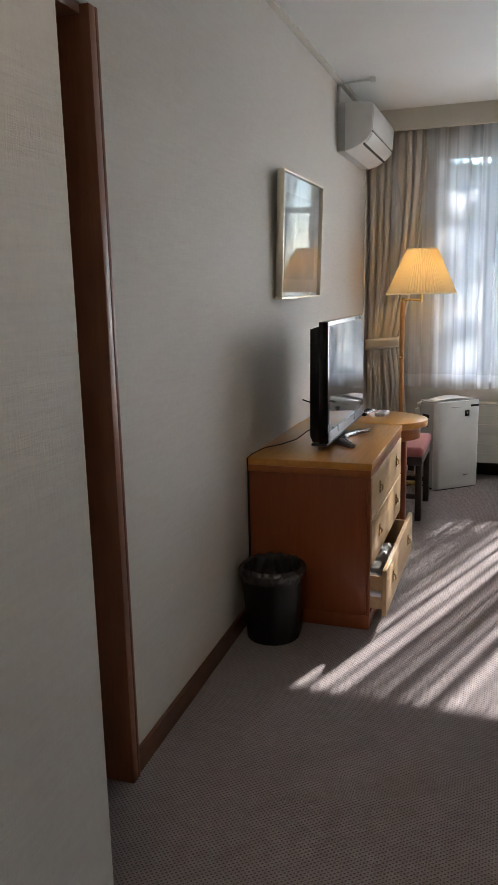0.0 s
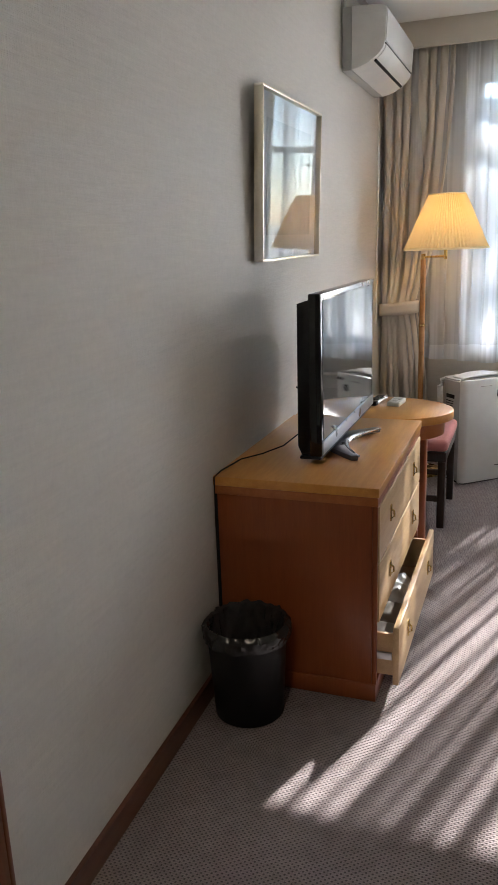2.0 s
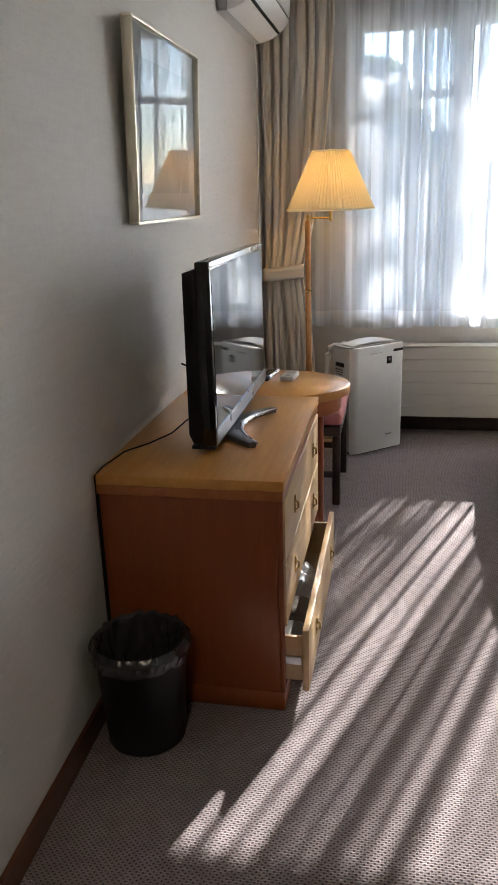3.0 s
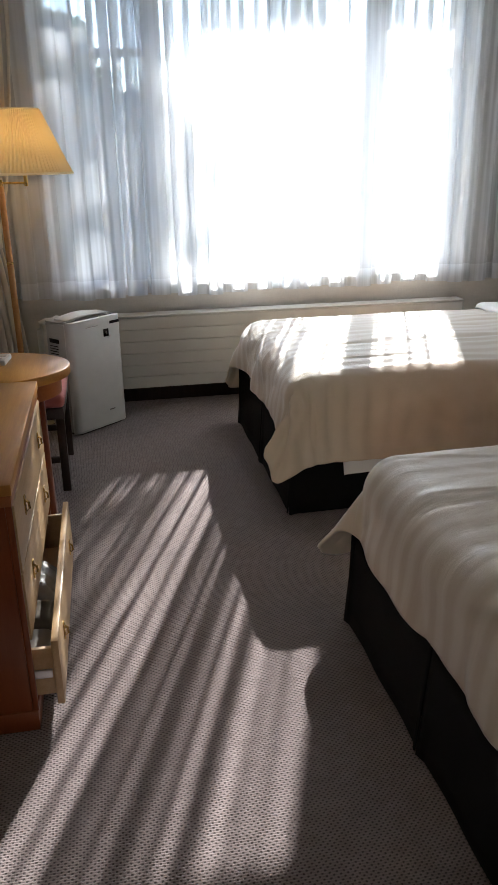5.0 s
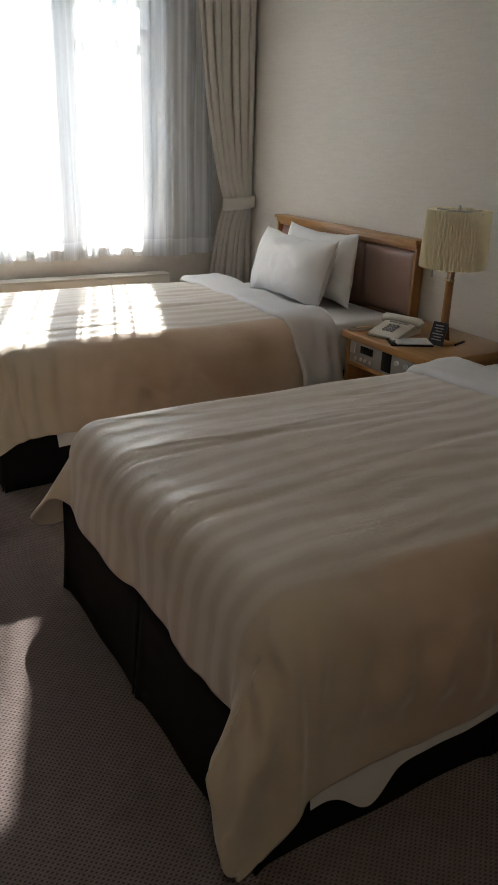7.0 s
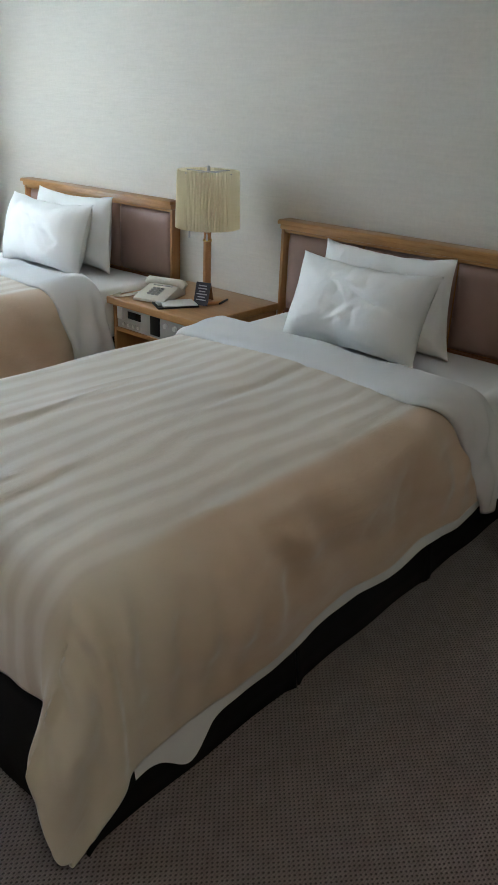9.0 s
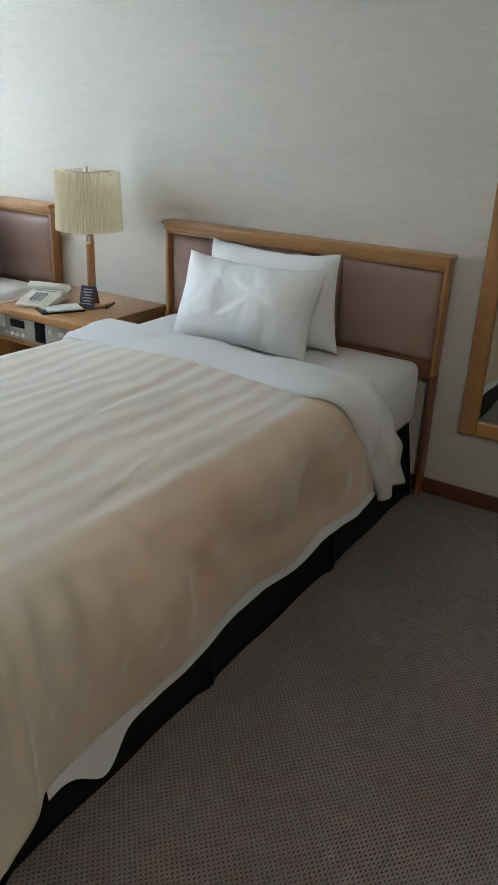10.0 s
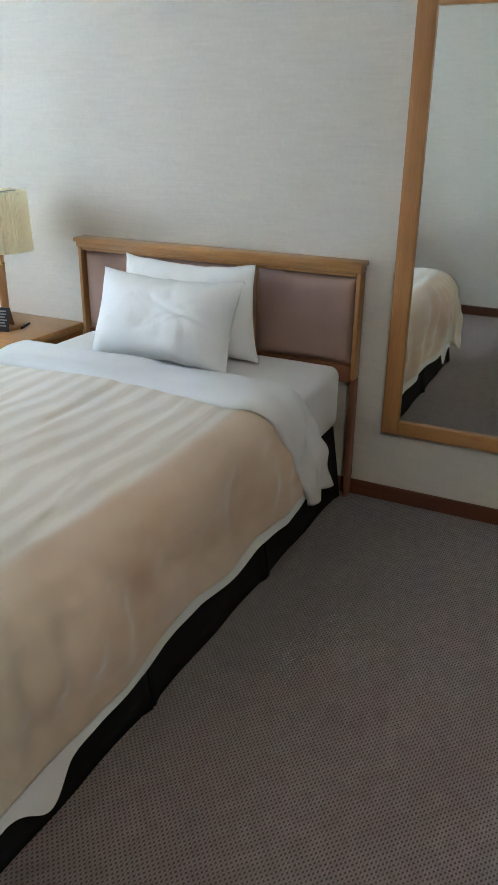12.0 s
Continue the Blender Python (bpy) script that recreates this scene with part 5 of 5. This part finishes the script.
part("bevel_strip", box(3.5815, 3.585, MY1 - 0.075, MY1 - 0.066, MZ0 + 0.06, MZ1 - 0.06, 0.001), MIRROR, mir)

# ---- nightstand with its things ----
ns = thing("nightstand", (3.33, 3.93, 0), "honey wood nightstand with a built-in radio panel between the beds", "nightstand")
NX, NY0, NY1, NZ = 3.07, 3.620, 4.235, 0.558
part("top", box(NX, 3.598, NY0, NY1, NZ - 0.034, NZ, 0.005, 3), OAK_Y, ns)
part("side_panel", box(NX + 0.03, 3.598, NY0 + 0.012, NY0 + 0.032, 0.0, NZ - 0.0345, 0.002), OAK_Z, ns)
part("side_panel", box(NX + 0.03, 3.598, NY1 - 0.032, NY1 - 0.012, 0.0, NZ - 0.0345, 0.002), OAK_Z, ns)
part("back", box(3.58, 3.598, NY0 + 0.033, NY1 - 0.033, 0.1, NZ - 0.035, 0), OAK_Y, ns)
part("shelf", box(NX + 0.028, 3.579, NY0 + 0.033, NY1 - 0.033, 0.395, 0.413, 0.002), OAK_Y, ns)
radio = part("radio_panel", box(NX + 0.034, NX + 0.20, NY0 + 0.036, NY1 - 0.036, 0.414, NZ - 0.036, 0.003), GREY_PLASTIC, ns, "pale grey radio control panel")
fx = NX + 0.034
part("display", box(fx - 0.002, fx + 0.002, 4.03, 4.12, 0.468, 0.502, 0.001), LED, radio, "dark clock display")
part("speaker", box(fx - 0.002, fx + 0.002, 3.90, 3.965, 0.425, 0.515, 0.001), BLACK_PLASTIC, radio, "black speaker grille")
for i in range(4):
    part("knob", turned(lathe([(0.009, 0.0), (0.008, 0.008)], (0, 0, 0), 14, closed=True), pose(fx - 0.001, 4.145 - i * 0.034, 0.437, 0, -90, 0)), WHITE_PLASTIC, radio)
for i in range(2):
    part("knob", turned(lathe([(0.012, 0.0), (0.011, 0.010)], (0, 0, 0), 18, closed=True), pose(fx - 0.001, 3.86 - i * 0.06, 0.485, 0, -90, 0)), WHITE_PLASTIC, radio)
part("switch", box(fx - 0.004, fx + 0.002, 4.16, 4.195, 0.455, 0.515, 0.002), WHITE_PLASTIC, radio)

tl = thing("table_lamp", (3.36, 3.86, NZ), "unlit table lamp with wooden stem and pleated ivory drum shade", "table lamp")
lc = (3.36, 3.86, 0)
part("base", lathe([(0.001, NZ), (0.075, NZ), (0.078, NZ + 0.006), (0.072, NZ + 0.014), (0.02, NZ + 0.02), (0.001, NZ + 0.02)], lc, 36), OAK_X, tl)
part("stem", lathe([(0.019, NZ + 0.018), (0.018, 0.832)], lc, 20, closed=True), OAK_Z, tl)
part("ring", lathe([(0.020, 0.832), (0.0205, 0.838), (0.020, 0.842)], lc, 20, closed=True), BRASS, tl)
part("neck", lathe([(0.017, 0.842), (0.016, 0.93)], lc, 20, closed=True), OAK_Z, tl)
part("shade", lathe([(0.143, 0.893), (0.135, 1.135)], lc, 520, 0.0022, 65), SHADE, tl, "pleated ivory drum shade")
part("spider", tube([(3.36 - 0.138, 3.86, 1.128), (3.36 + 0.138, 3.86, 1.128)], 0.0025, 6, tube([(3.36, 3.86 - 0.138, 1.128), (3.36, 3.86 + 0.138, 1.128)], 0.0025, 6)), STEEL, tl)
part("finial", lathe([(0.004, 0.93), (0.004, 1.125), (0.006, 1.128), (0.006, 1.152), (0.002, 1.155)], lc, 12, closed=True), STEEL, tl)
for oy in (-0.055, 0.055):
    part("pull_chain", tube([(3.30, 3.86 + oy, 0.93), (3.30, 3.86 + oy, 0.866)], 0.0015, 6, tube([(3.30, 3.86 + oy, 0.874), (3.30, 3.86 + oy, 0.846)], 0.0045, 8)), STEEL, tl, "pull switch")

ph = thing("telephone", (3.24, 4.05, NZ), "cream push-button desk telephone on the nightstand", "telephone")
pt = pose(3.235, 4.045, NZ, 0, 0, 288)     # local -y faces the room
wedge = prism([(-0.105, 0.004), (0.105, 0.004), (0.105, 0.052), (0.06, 0.056), (-0.09, 0.022), (-0.105, 0.014)], "x", -0.082, 0.082, 0.006)
part("body", turned(wedge, pt), CREAM_PLASTIC, ph)
part("feet", turned(box(-0.07, 0.07, -0.09, 0.09, 0.0, 0.0045, 0), pt), BLACK_PLASTIC, ph)
part("handset", turned(tube([(-0.10, 0.066, 0.050), (-0.085, 0.064, 0.060), (-0.05, 0.062, 0.066), (0.05, 0.062, 0.066), (0.085, 0.064, 0.060), (0.10, 0.066, 0.050)], [0.020, 0.024, 0.018, 0.018, 0.024, 0.020], 14), pt), CREAM_PLASTIC, ph, "cream handset")
part("cradle_gap", turned(box(-0.05, 0.05, 0.030, 0.042, 0.045, 0.054, 0.002), pt), GREY_PLASTIC, ph)
for i in range(3):
    for j in range(4):
        k = part("key", turned(box(-0.030 + i * 0.021, -0.015 + i * 0.021, -0.065 + j * 0.018, -0.054 + j * 0.018, 0.026 + j * 0.0045, 0.0375 + j * 0.0045, 0.002), pt), GREY_PLASTIC, ph)
part("cord", tube([(3.20, 4.13, NZ + 0.02), (3.16, 4.16, NZ + 0.008), (3.11, 4.17, NZ + 0.006), (3.09, 4.20, NZ + 0.006), (3.14, 4.215, NZ + 0.006)], 0.006, 8), CREAM_PLASTIC, ph, "coiled cord end")

pad_ = thing("notepad", (3.17, 3.90, NZ), "white notepad on a black clipboard on the nightstand", "notepad")
pp = pose(3.195, 3.895, NZ, 0, 0, 62)
part("board", turned(box(-0.060, 0.060, -0.095, 0.095, 0.0, 0.008, 0.002), pp), BLACK_PLASTIC, pad_)
part("sheet", turned(box(-0.055, 0.055, -0.090, 0.070, 0.0082, 0.013, 0.001), pp), PAPER, pad_)
part("clip", turned(box(-0.022, 0.022, 0.068, 0.088, 0.0082, 0.020, 0.003), pp), STEEL, pad_)

card = thing("tent_card", (3.30, 3.83, NZ), "dark folded table card in an amber acrylic stand", "card")
ct = pose(3.315, 3.835, NZ, 0, 0, -72)
part("front_leaf", turned(prism([(-0.035, 0.0), (-0.032, 0.0), (0.002, 0.098), (-0.001, 0.098)], "x", -0.036, 0.036, 0), ct), CARD_DARK, card)
part("back_leaf", turned(prism([(0.035, 0.0), (0.032, 0.0), (-0.001, 0.0965), (0.0015, 0.0965)], "x", -0.036, 0.036, 0), ct), AMBER, card, "amber acrylic back")
for i in range(6):
    z = 0.022 + i * 0.012
    yy = -0.035 + 0.034 * z / 0.098 - 0.0015
    w_ = (0.024, 0.018, 0.026, 0.016, 0.022, 0.02)[i]
    part("printed_line", turned(box(-w_, w_, yy - 0.0008, yy + 0.0008, z, z + 0.0045, 0), ct), INK, card)
pen = single("pen", turned(tube([(-0.045, 0, 0), (0.045, 0, 0)], 0.005, 8), pose(3.40, 3.79, NZ + 0.005, 0, 0, 20)), BLACK_PLASTIC, "black pen lying on the nightstand", "pen")

# ---- round ceiling light of the entrance corridor ----
cl = thing("ceiling_light", (0.62, 0.75, CEIL_Z - 0.012), "lit round ceiling light in the entrance corridor", "ceiling light")
part("rim", lathe([(0.135, CEIL_Z - 0.012), (0.150, CEIL_Z - 0.010), (0.155, CEIL_Z), (0.135, CEIL_Z)], (0.62, 0.75, 0), 40), WHITE_PLASTIC, cl)
